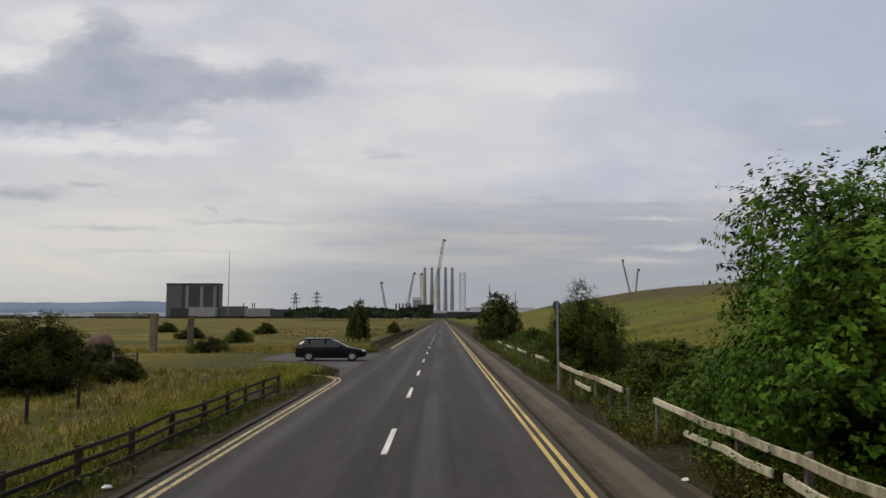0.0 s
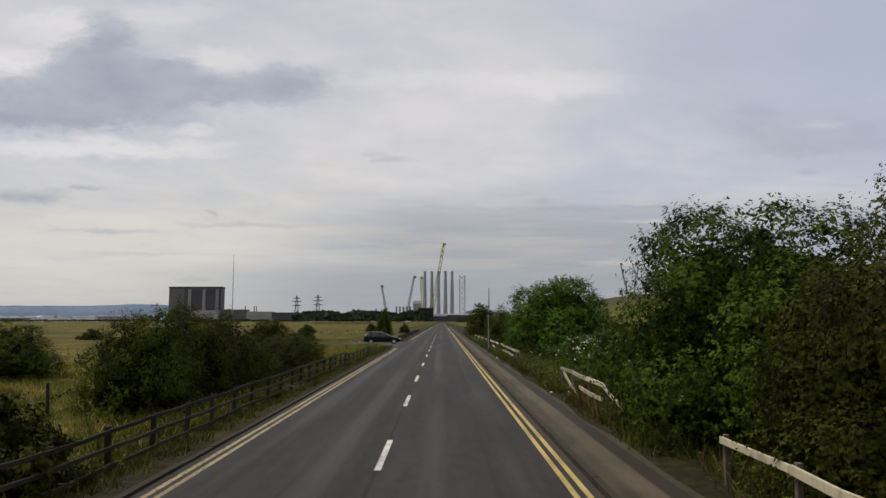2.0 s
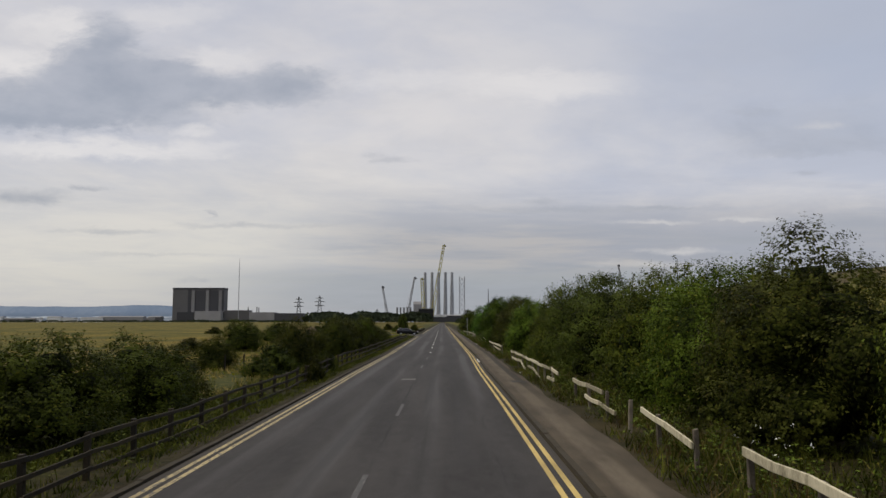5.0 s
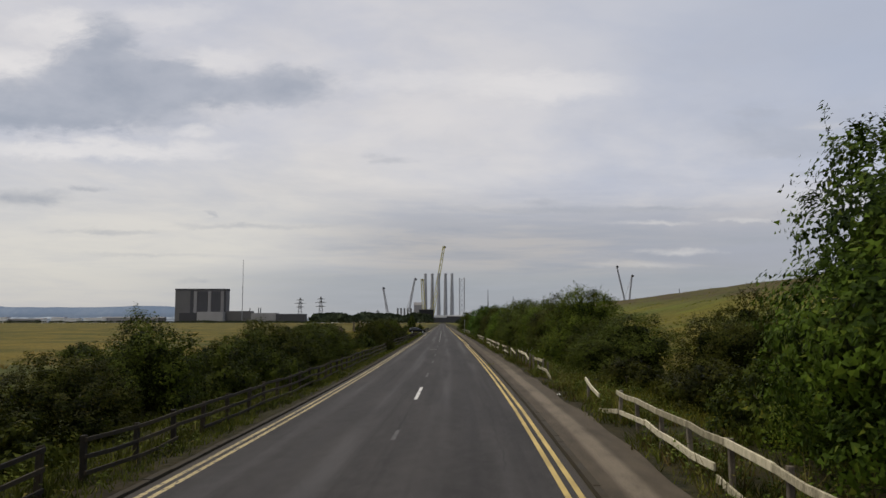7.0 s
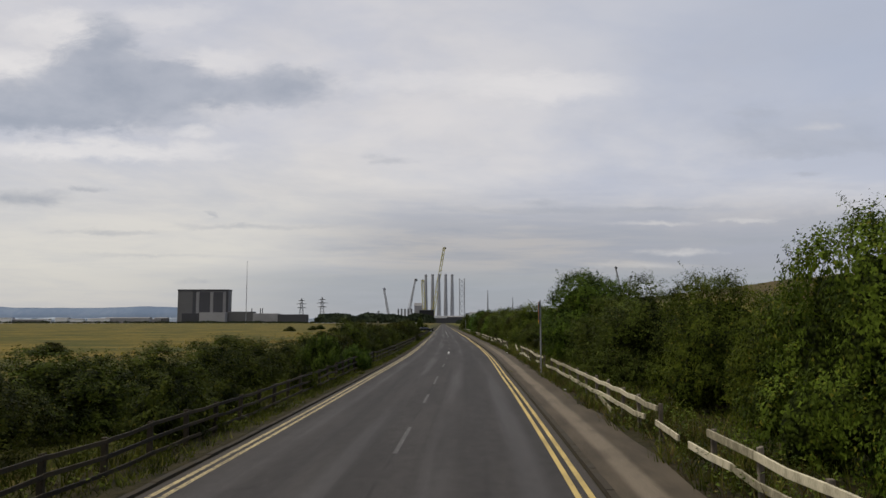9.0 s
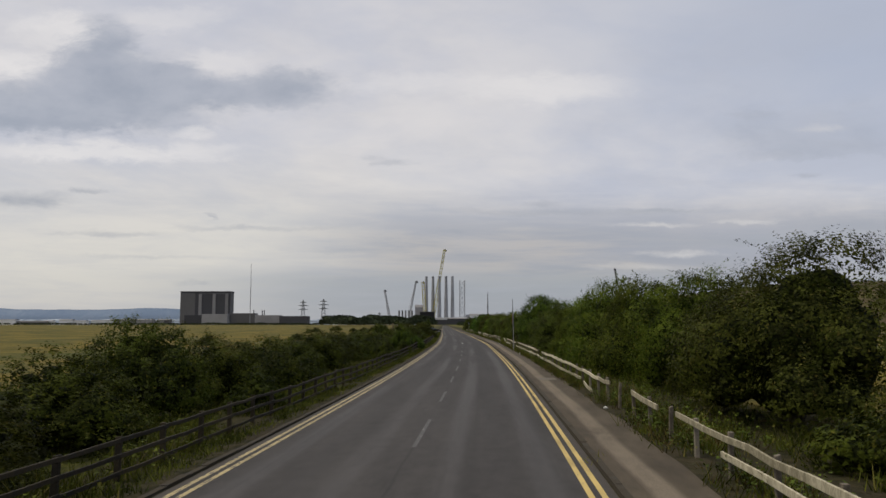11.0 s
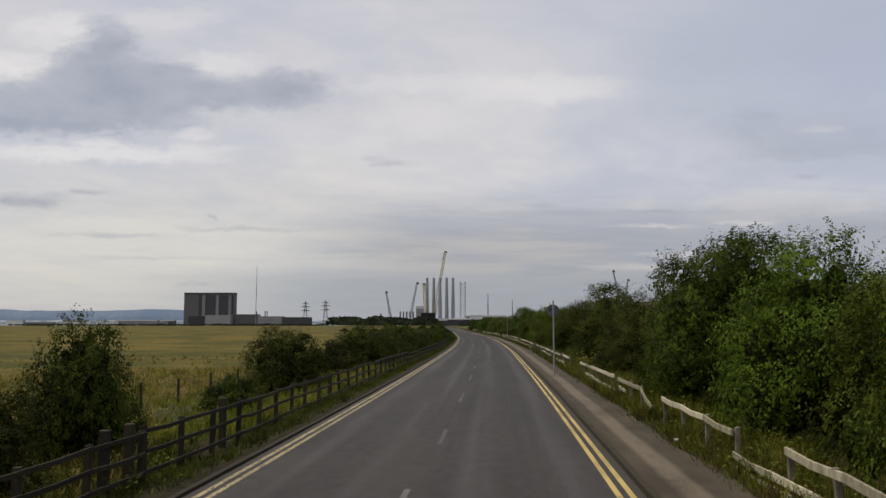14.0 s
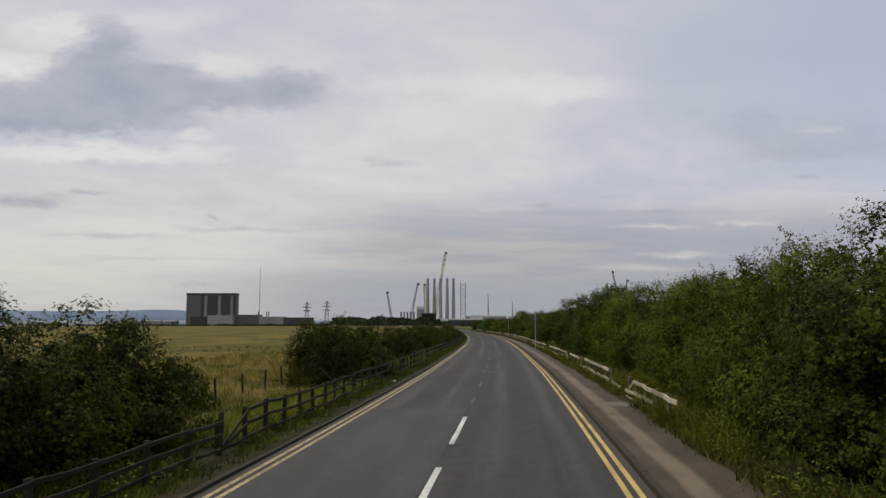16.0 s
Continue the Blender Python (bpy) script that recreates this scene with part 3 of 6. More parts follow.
dl = [-4800, -3600, -2400, -1500, -900, -560, -360, -240, -160, -110, -80, -60, -46, -36, -29, -24, -20, -17, -14.5, -12.5, -11, -9.8, -8.8, -8, -7.3,
      -6.7, -6.1, -5.6, -5.2, -4.8, -4.4, -4.1, -3.76, -3.7, -1.8, 0]
dr = [1.8, 3.7, 3.76, 4.4, 5.0, 5.4, 5.8, 6.3, 6.9, 7.6, 8.4, 9.3, 10.4, 11.8, 13.5, 15.5, 18, 21, 25, 30, 36, 43, 50, 58, 66, 75, 84, 95, 108, 125, 150, 200,
      280, 420, 700, 1200, 2200, 3400, 4800]
dcols = dl + dr
ys = [4900, 4000, 3200, 2500, 2000, 1600, 1300, 1050, 860, 720, 620, 540, 480, 430, 390, 350, 315, 285, 260, 240, 220, 205, 190, 176, 164, 152, 142, 132, 123, 115, 108]
ys += list(np.arange(102, -330, -1.5)) + [-335, -345, -360, -380, -410, -450, -520, -620, -800, -1100, -1600]
verts, uvs, faces = [], [], []
for y in ys:
    xc, s = mid_x(y)
    for d in dcols:
        hold = 1 - smooth(abs(d), 150, 700)
        x = d + xc * hold
        verts.append((x, y, ground_z(d, s, x, y)))
        uvs.append((d, s))
nc = len(dcols)
for i in range(len(ys) - 1):
    for j in range(nc - 1):
        a = i * nc + j
        faces.append((a, a + nc, a + nc + 1, a + 1))
ground = tagged(new("ground", mesh_of("ground", verts, faces, M_GROUND, True, uvs)), "rough green and straw-coloured grassland with a low mound", "ground", kind="structure")


def land(s, d):
    x, y, _ = at(s, d)
    xc, ss = mid_x(y)
    return ground_z(x - xc, ss, x, y)


# ---- road, kerbs, markings ----
road = tagged(new("road", strip("road", -1400, 640, [(-3.62, -0.005), (-1.8, 0.025), (0, 0.04), (1.8, 0.025), (3.62, -0.005)], M_ROAD)),
              "worn grey asphalt two-lane road with wheel tracks", "road", kind="structure")


def road_z(d):
    return 0.04 - 0.045 * abs(d) / 3.62 if abs(d) > 1.8 else 0.04 - 0.015 * abs(d) / 1.8


# side road that meets the main road on the open field's side
fan = []
for i in range(15):
    u = i / 14
    back = 9 * (1 - u) ** 2.6
    fan.append((-3.6 - 7 * u ** 1.4, -52.0 - back * 0.5 - u * 4, -42.5 + back * 0.95 - u * 4))
verts, uvs, faces = [], [], []
for d, s0, s1 in fan:
    for k in range(5):
        s = s0 + (s1 - s0) * k / 4
        x, y, _ = at(s, d)
        verts.append((x, y, 0.0))
        uvs.append((d * 0.3 + 30, s))
for i in range(len(fan) - 1):
    for k in range(4):
        a = i * 5 + k
        faces.append((a, a + 5, a + 6, a + 1))
tagged(new("side_road", mesh_of("side_road", verts, faces, M_PATCH, uv=uvs)), "grey asphalt mouth of a side road joining the main road", "road", kind="structure")

pavement = tagged(new("pavement", strip("pavement", -300, 640, [(3.74, 0.07), (4.4, 0.085), (lambda s: 4.95 + 0.2 * smooth(s, 60, 200) + 0.12 * math.sin(s * 0.7) * math.sin(s * 0.23), 0.075)], M_FOOT, 1.0)),
                  "dusty worn asphalt footway beside the road", "pavement", kind="structure")


def kerb(name, s0, s1, d0, d1, top):
    """A run of kerb stones with open joints, in one mesh."""
    bm = bmesh.new()
    s = s0
    while s < s1:
        x0, y0, a0 = at(s, (d0 + d1) / 2)
        x1, y1, _ = at(s + 0.9, (d0 + d1) / 2)
        m = Matrix.Translation(((x0 + x1) / 2, (y0 + y1) / 2, top + random.uniform(-0.008, 0.006))) @ Matrix.Rotation(-a0 + random.uniform(-.004, .004), 4, "Z")
        wd = abs(d1 - d0) / 2
        vs = box(bm, (-wd, -0.45, -0.2), (wd, 0.45, 0.0), m)
        s += 0.915
    return finish(name, bm, M_KERB)


tagged(new("kerb", kerb("kerb", -26, 330, -3.76, -3.62, 0.045)), "dirty low concrete kerb along the grass verge", "kerb", kind="structure")
tagged(new("kerb", kerb("kerb", -150, 330, 3.62, 3.75, 0.075)), "dirty low concrete kerb along the footway", "kerb", kind="structure")


def line(name, s0, s1, d0, d1, mat, label, category="road marking"):
    up_by = 0.005
    return tagged(new(name, strip(name, s0, s1, [(d0, road_z(d0) + up_by), (d1, road_z(d1) + up_by)], mat, 1.0)), label, category, kind="structure")


for d in (3.12, 3.33):
    line("yellow_line", -700, 640, d, d + 0.1, M_YELLOW, "yellow no-waiting line along the footway edge")
for d in (-3.22, -3.43):
    line("yellow_line", -31, 640, d, d + 0.1, M_PALE_YELLOW, "faded pale yellow line along the verge edge")
    line("yellow_line", -700, -64, d, d + 0.1, M_PALE_YELLOW, "faded pale yellow line along the verge edge")
# the yellow lines sweep round the corner into the side road
for k, r in enumerate((0.0, 0.21)):
    verts, uvs, faces = [], [], []
    for i in range(13):
        q = math.pi / 2 * i / 12
        for w_line in (0.0, 0.1):
            d = -3.22 - r + w_line - (3.2 - r) * (1 - math.cos(q)) * 0.9
            s = -31 - (3.9 - r + w_line) * math.sin(q)
            x, y, _ = at(s, d)
            verts.append((x, y, 0.012))
            uvs.append((d, s))
    faces = [(2 * i, 2 * i + 2, 2 * i + 3, 2 * i + 1) for i in range(12)]
    tagged(new("yellow_line", mesh_of("yellow_line", verts, faces, M_PALE_YELLOW, uv=uvs)), "pale yellow line curving into the side road", "road marking", kind="structure")
for s0, s1 in ((-118, -114.5), (-107, -104), (-97, -94), (-87, -84), (-77, -74), (-67, -64), (-57, -54), (-47.2, -44), (-37, -33.8), (-28, -24.5), (-17.7, -14.4), (-6.6, -3.3), (4.3, 7.8), (13.7, 17), (23.5, 26.8), (35.6, 37.7),
               (109, 114), (296.7, 303), (306.5, 312.5), (316, 322)):
    line("centre_dash", s0, s1, -0.06, 0.06, M_WHITE, "white dashed centre line mark")
for s0, s1 in ((45, 48), (55, 58), (76, 79), (87, 90), (100, 103), (121.6, 123.2), (131, 134), (142, 147), (152, 155), (161, 165), (171, 176), (181, 185), (190, 194), (199, 204),
               (211, 214), (226, 229), (236, 240), (248, 252), (260, 263), (279, 283), (289, 292)):
    line("centre_dash", s0, s1, -0.05, 0.045, M_FADED, "worn faint white dashed centre line mark")
for s0, s1, d0, d1, mt in ((65.5, 66.3, -0.62, 0.02, M_SLAB), (221.6, 222.8, 0.45, 1.4, M_PATCH), (269.6, 269.85, -0.2, 0.5, M_SLAB), (268.8, 269.6, -0.2, -0.1, M_SLAB)):
    line("road_patch", s0, s1, d0, d1, mt, "small pale square patch on the asphalt", "road patch")
tagged(new("footway_patch", strip("footway_patch", 67.3, 68.2, [(4.2, 0.096), (4.85, 0.094)], mottled("dark_tar_patch", (0.03, 0.028, 0.025), (0.06, 0.055, 0.048), 3, 30, 0.9), 0.45)), "dark tar patch let into the footway", "patch", kind="structure")
line("kerb_mark", 46.4, 50.8, 3.5, 3.61, M_WHITE, "white painted strip in the gutter")
for s0, s1, d0, d1 in ((291.4, 293.2, 4.5, 5.35), (182.5, 184, 4.1, 4.9)):
    tagged(new("footway_slab", strip("footway_slab", s0, s1, [(d0, 0.096), (d1, 0.094)], mottled("pale_concrete_slab", (0.09, 0.078, 0.062), (0.15, 0.132, 0.106), 3, 30, 0.9), 0.6)), "pale concrete slab let into the footway", "slab", kind="structure")
tagged(new("road_patch", strip("road_patch", 294, 640, [(-3.1, road_z(-3.1) + 0.004), (-1.6, road_z(-1.6) + 0.004), (-0.1, road_z(-0.1) + 0.004)], M_PATCH)),
       "newer paler asphalt patch in one lane", "road patch", kind="structure")


# ---- bushes and trees ----
rng = np.random.default_rng(7)


def leaf_cloud(centres, normals, size, spread, count, k=None):
    """Leaf blades scattered round clump centres, each one pointed blade; returns (n, 3, 3)."""
    k = rng.integers(0, len(centres), count) if k is None else k
    c = centres[k] + np.clip(rng.normal(0, spread, (count, 3)), -1.7 * spread, 1.7 * spread) * (1.0, 1.0, 0.8)
    nrm = normals[k] + rng.normal(0, 0.27, (count, 3)) + (0, 0, 0.12)
    nrm /= np.linalg.norm(nrm, axis=1, keepdims=True)
    ax = rng.normal(0, 1, (count, 3))
    ax -= nrm * (ax * nrm).sum(1, keepdims=True)
    ax /= np.linalg.norm(ax, axis=1, keepdims=True)
    bx = np.cross(nrm, ax)
    ln = size * rng.uniform(0.6, 1.3, (count, 1))
    wd = ln * rng.uniform(0.30, 0.42, (count, 1))
    return np.stack([c - ax * ln * 0.4 + bx * wd, c - ax * ln * 0.4 - bx * wd, c + ax * ln * 0.6], 1)


def crown_mesh(name, length, width, height, mat, leaf=0.1, count=20000, shoots=26, lobes=46, lobe=0.85, low=0.1, seed=1, boxy=2.3):
    """A crown of many billows over a leaning dome: twigs with leaves on every billow, a core painted as shaded
    leaves inside, and long shoots on top."""
    rs = np.random.default_rng(100 + seed)
    half = np.array([length / 2, width / 2, height])
    # billow centres: over the dome, some out of line, larger low down
    k = np.arange(lobes) + 0.5
    zz = 1 - (1 - low) * k / lobes
    turn = k * 2.39996 + rs.normal(0, 0.25, lobes)
    flat = (1 - np.clip(zz, 0, 1) ** boxy) ** 0.55
    rad = lobe * rs.uniform(0.55, 1.4, lobes) * (1.08 - 0.35 * zz)
    out = np.c_[np.cos(turn) * flat, np.sin(turn) * flat, zz]
    cen = out * (half - 0.8 * lobe * np.array([1, 1, 1.15])) * rs.uniform(0.8, 1.08, (lobes, 1))
    cen[:, 2] = np.maximum(cen[:, 2], 0.35 * rad)
    area = rad ** 2 * np.clip(0.7 + 0.5 * zz, 0.5, 1.2)
    per_twig = 11
    n_twig = count // per_twig
    pick = rs.choice(lobes, n_twig * 3, p=area / area.sum())
    nrm = rs.normal(0, 1, (n_twig * 3, 3)) + 0.9 * out[pick] / np.linalg.norm(out[pick], axis=1, keepdims=True)
    nrm /= np.linalg.norm(nrm, axis=1, keepdims=True)
    bulge = np.array([1 + 0.16 * noise.noise(Vector(v) * 3.4 + Vector((float(q), seed, 0))) for v, q in zip(nrm, pick)])[:, None]
    start = cen[pick] + nrm * rad[pick][:, None] * bulge * rs.uniform(0.7, 1.0, (n_twig * 3, 1))
    gap = np.linalg.norm(start[:, None, :] - cen[None], axis=2) / rad[None]
    gap[np.arange(len(pick)), pick] = 9
    keep = np.where((gap.min(1) > 0.8) & (start[:, 2] > 0.0))[0][:n_twig]
    start, nrm = start[keep], nrm[keep]
    n = len(keep)
    aim = nrm + rs.normal(0, 0.5, (n, 3)) + (0, 0, 0.25)
    aim /= np.linalg.norm(aim, axis=1, keepdims=True)
    run = rs.uniform(0.12, 0.42, (n, 1)) * (lobe / 0.85) ** 0.5
    along = np.linspace(0.0, 1.0, per_twig)
    pts_c = start[:, None, :] + aim[:, None, :] * run[:, None, :] * along[None, :, None] - np.array([0, 0, 0.16]) * (run[:, None, :] * along[None, :, None] ** 2)
    cc = pts_c.reshape(-1, 3)
    parts = [leaf_cloud(cc, np.repeat(nrm, per_twig, axis=0), leaf, 0.045, len(cc), np.arange(len(cc)))]
    # larger shaded leaves deeper inside close the gaps
    n_in = count // 4
    pk = rs.choice(lobes, n_in, p=area / area.sum())
    dirn = rs.normal(0, 1, (n_in, 3)) + 0.5 * out[pk]
    dirn /= np.linalg.norm(dirn, axis=1, keepdims=True)
    deep_c = cen[pk] + dirn * rad[pk][:, None] * rs.uniform(0.68, 0.9, (n_in, 1))
    parts.append(leaf_cloud(deep_c, dirn, leaf * 1.5, 0.03, n_in, np.arange(n_in)))
    high = np.where((nrm[:, 2] > 0.25) & (start[:, 2] > np.percentile(start[:, 2], 60)))[0]
    for _ in range(shoots):
        q = start[rs.choice(high)].copy()
        lean = np.array([rs.normal(0, 0.4), rs.normal(0, 0.4), 1.0])
        far_end = rs.uniform(0.15, 0.6) * (height / 4.5) ** 0.5
        u = np.linspace(0, 1, 9)[:, None]
        path = q + lean * (u * far_end) + np.array([rs.normal(0, 0.25), rs.normal(0, 0.25), -0.08]) * u ** 2
        parts.append(leaf_cloud(path, np.tile(lean / np.linalg.norm(lean), (9, 1)), leaf * 0.95, 0.04, 44))
        parts.append(np.stack([path[:-1], path[:-1] + (0.02, 0, 0), path[1:]], 1))
    pts = np.concatenate(parts)
    flat_p = parts[0].reshape(-1, 3)
    fit_to = [want / 2 / np.percentile(np.abs(flat_p[:, kk]), 96.0) for kk, want in ((0, length), (1, width))]
    fit_to = np.array(fit_to + [height / np.percentile(flat_p[:, 2], 98.0)])
    pts = pts * fit_to
    pts[:, :, 2] = np.maximum(pts[:, :, 2], 0.02)
    # one skin just under the billows, its dark colour standing in for inner shade
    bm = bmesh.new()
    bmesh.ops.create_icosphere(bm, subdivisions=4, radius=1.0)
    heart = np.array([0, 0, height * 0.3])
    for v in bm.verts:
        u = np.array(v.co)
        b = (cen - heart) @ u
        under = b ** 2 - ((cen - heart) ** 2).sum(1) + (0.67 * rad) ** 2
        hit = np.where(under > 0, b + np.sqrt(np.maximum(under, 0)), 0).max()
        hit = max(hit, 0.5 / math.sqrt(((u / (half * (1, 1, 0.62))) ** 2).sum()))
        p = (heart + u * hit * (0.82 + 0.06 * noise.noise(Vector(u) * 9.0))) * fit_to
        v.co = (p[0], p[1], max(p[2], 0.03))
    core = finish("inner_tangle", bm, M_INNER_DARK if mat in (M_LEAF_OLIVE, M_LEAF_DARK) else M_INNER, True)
    return tris(name, pts, mat), core


def stems_mesh(name, length, width, height, n=6, thick=0.07):
    """A few leaning tapered stems with forks."""
    bm = bmesh.new()
    for i in range(n):
        x, y = random.uniform(-0.2, 0.2) * length, random.uniform(-0.2, 0.2) * width
        p = Vector((x * 0.03, y * 0.03, -0.3))
        tip = Vector((x, y, height * random.uniform(0.45, 0.62)))
        k = p.lerp(tip, 0.45) + Vector((random.uniform(-.2, .2), random.uniform(-.2, .2), 0))
        tube(bm, p, k, thick, thick * 0.7, 6)
        tube(bm, k, tip, thick * 0.7, thick * 0.25, 5)
        for _ in range(2):
            tube(bm, k, k + Vector((random.uniform(-.5, .5), random.uniform(-.5, .5), random.uniform(.3, .7))), thick * 0.45, thick * 0.15, 5)
    return finish(name, bm, M_BARK, True)


KINDS = {}


def kind_of(key, name, size, mat, label, category, **kw):
    L, W, Hh = size
    crown, core = crown_mesh("crown", L, W, Hh, mat, **kw)
    KINDS[key] = (name, size, crown, core, stems_mesh("trunk", L, W, Hh, 6), label, category)


for v in range(2):
    kind_of("tree%d" % v, "tree", (6.0, 6.0, 5.6), M_LEAF_TREE, "bright green leafy tree with a low rounded crown", "tree", leaf=0.084, count=33000, shoots=40, lobes=44, lobe=1.05, seed=v + 1, boxy=3.6)
for v in range(3):
    kind_of("haw%d" % v, "hedge_bush", (6.0, 5.0, 4.6), M_LEAF_HAW, "dense green hawthorn bush with wispy shoots on top", "bush", leaf=0.066, count=27000, shoots=32, lobes=36, lobe=0.98, seed=v + 4, boxy=3.2)
for v in range(2):
    kind_of("dark%d" % v, "thorn_bush", (6.0, 5.0, 4.6), M_LEAF_DARK, "dark dull-green thorn bush with tangled twigs", "bush", leaf=0.062, count=28000, shoots=26, lobes=38, lobe=0.92, seed=v + 9, boxy=3.2)
for v in range(3):
    kind_of("olive%d" % v, "scrub_bush", (5.0, 3.6, 2.9), M_LEAF_OLIVE, "olive-green scrub bush behind the dark fence", "bush", leaf=0.058, count=14000, shoots=18, lobes=34, lobe=0.62, low=0.06, seed=v + 14)
for v in range(2):
    kind_of("low%d" % v, "low_bush", (3.2, 2.6, 1.4), M_LEAF_OLIVE, "low dark-green scrub in the rough grass", "bush", leaf=0.075, count=4800, shoots=16, lobes=26, lobe=0.36, low=0.04, seed=v + 20)
for v in range(2):
    kind_of("bramble%d" % v, "bramble", (5.0, 4.2, 1.7), M_LEAF_BRAMBLE, "sprawling green bramble thicket over the fence", "bramble", leaf=0.10, count=10000, shoots=18, lobes=40, lobe=0.5, low=0.03, seed=v + 25)

kind_of("far_haw", "hedge_bush", (6.0, 5.0, 4.6), M_LEAF_HAW, "distant green hawthorn bush at the roadside", "bush", leaf=0.15, count=6000, shoots=24, lobes=44, lobe=0.8, seed=31)
kind_of("far_dark", "thorn_bush", (6.0, 5.0, 4.6), M_LEAF_DARK, "distant dark thorn bush at the roadside", "bush", leaf=0.15, count=6000, shoots=24, lobes=48, lobe=0.72, seed=32)
made_bush = {}


def plant(key, s, d, length, width, height, turn=None, label="", group="roadside bushes"):
    if s < -40 and key[:3] in ("haw", "dar"):
        key = "far_haw" if key[:3] == "haw" else "far_dark"
    name, (L, W, Hh), crown, core, stems, lab, cat = KINDS[key]
    x, y, a = at(s, d)
    z = land(s, d) - 0.05
    m = Matrix.Translation((x, y, z)) @ Matrix.Rotation(-a + math.pi / 2 + (math.pi if random.random() < 0.5 else 0) + random.uniform(-.2, .2), 4, "Z")
    if key not in made_bush:
        ob = thing(name, m, label or lab, cat, group)
        child("trunk", stems, ob)
        child("crown", crown, ob)
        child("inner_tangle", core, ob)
        made_bush[key] = ob
    else:
        ob = copy_thing(made_bush[key], m)
        if label:
            tagged(ob, label)
    ob.scale = (length / L, width / W, height / Hh)
    return ob


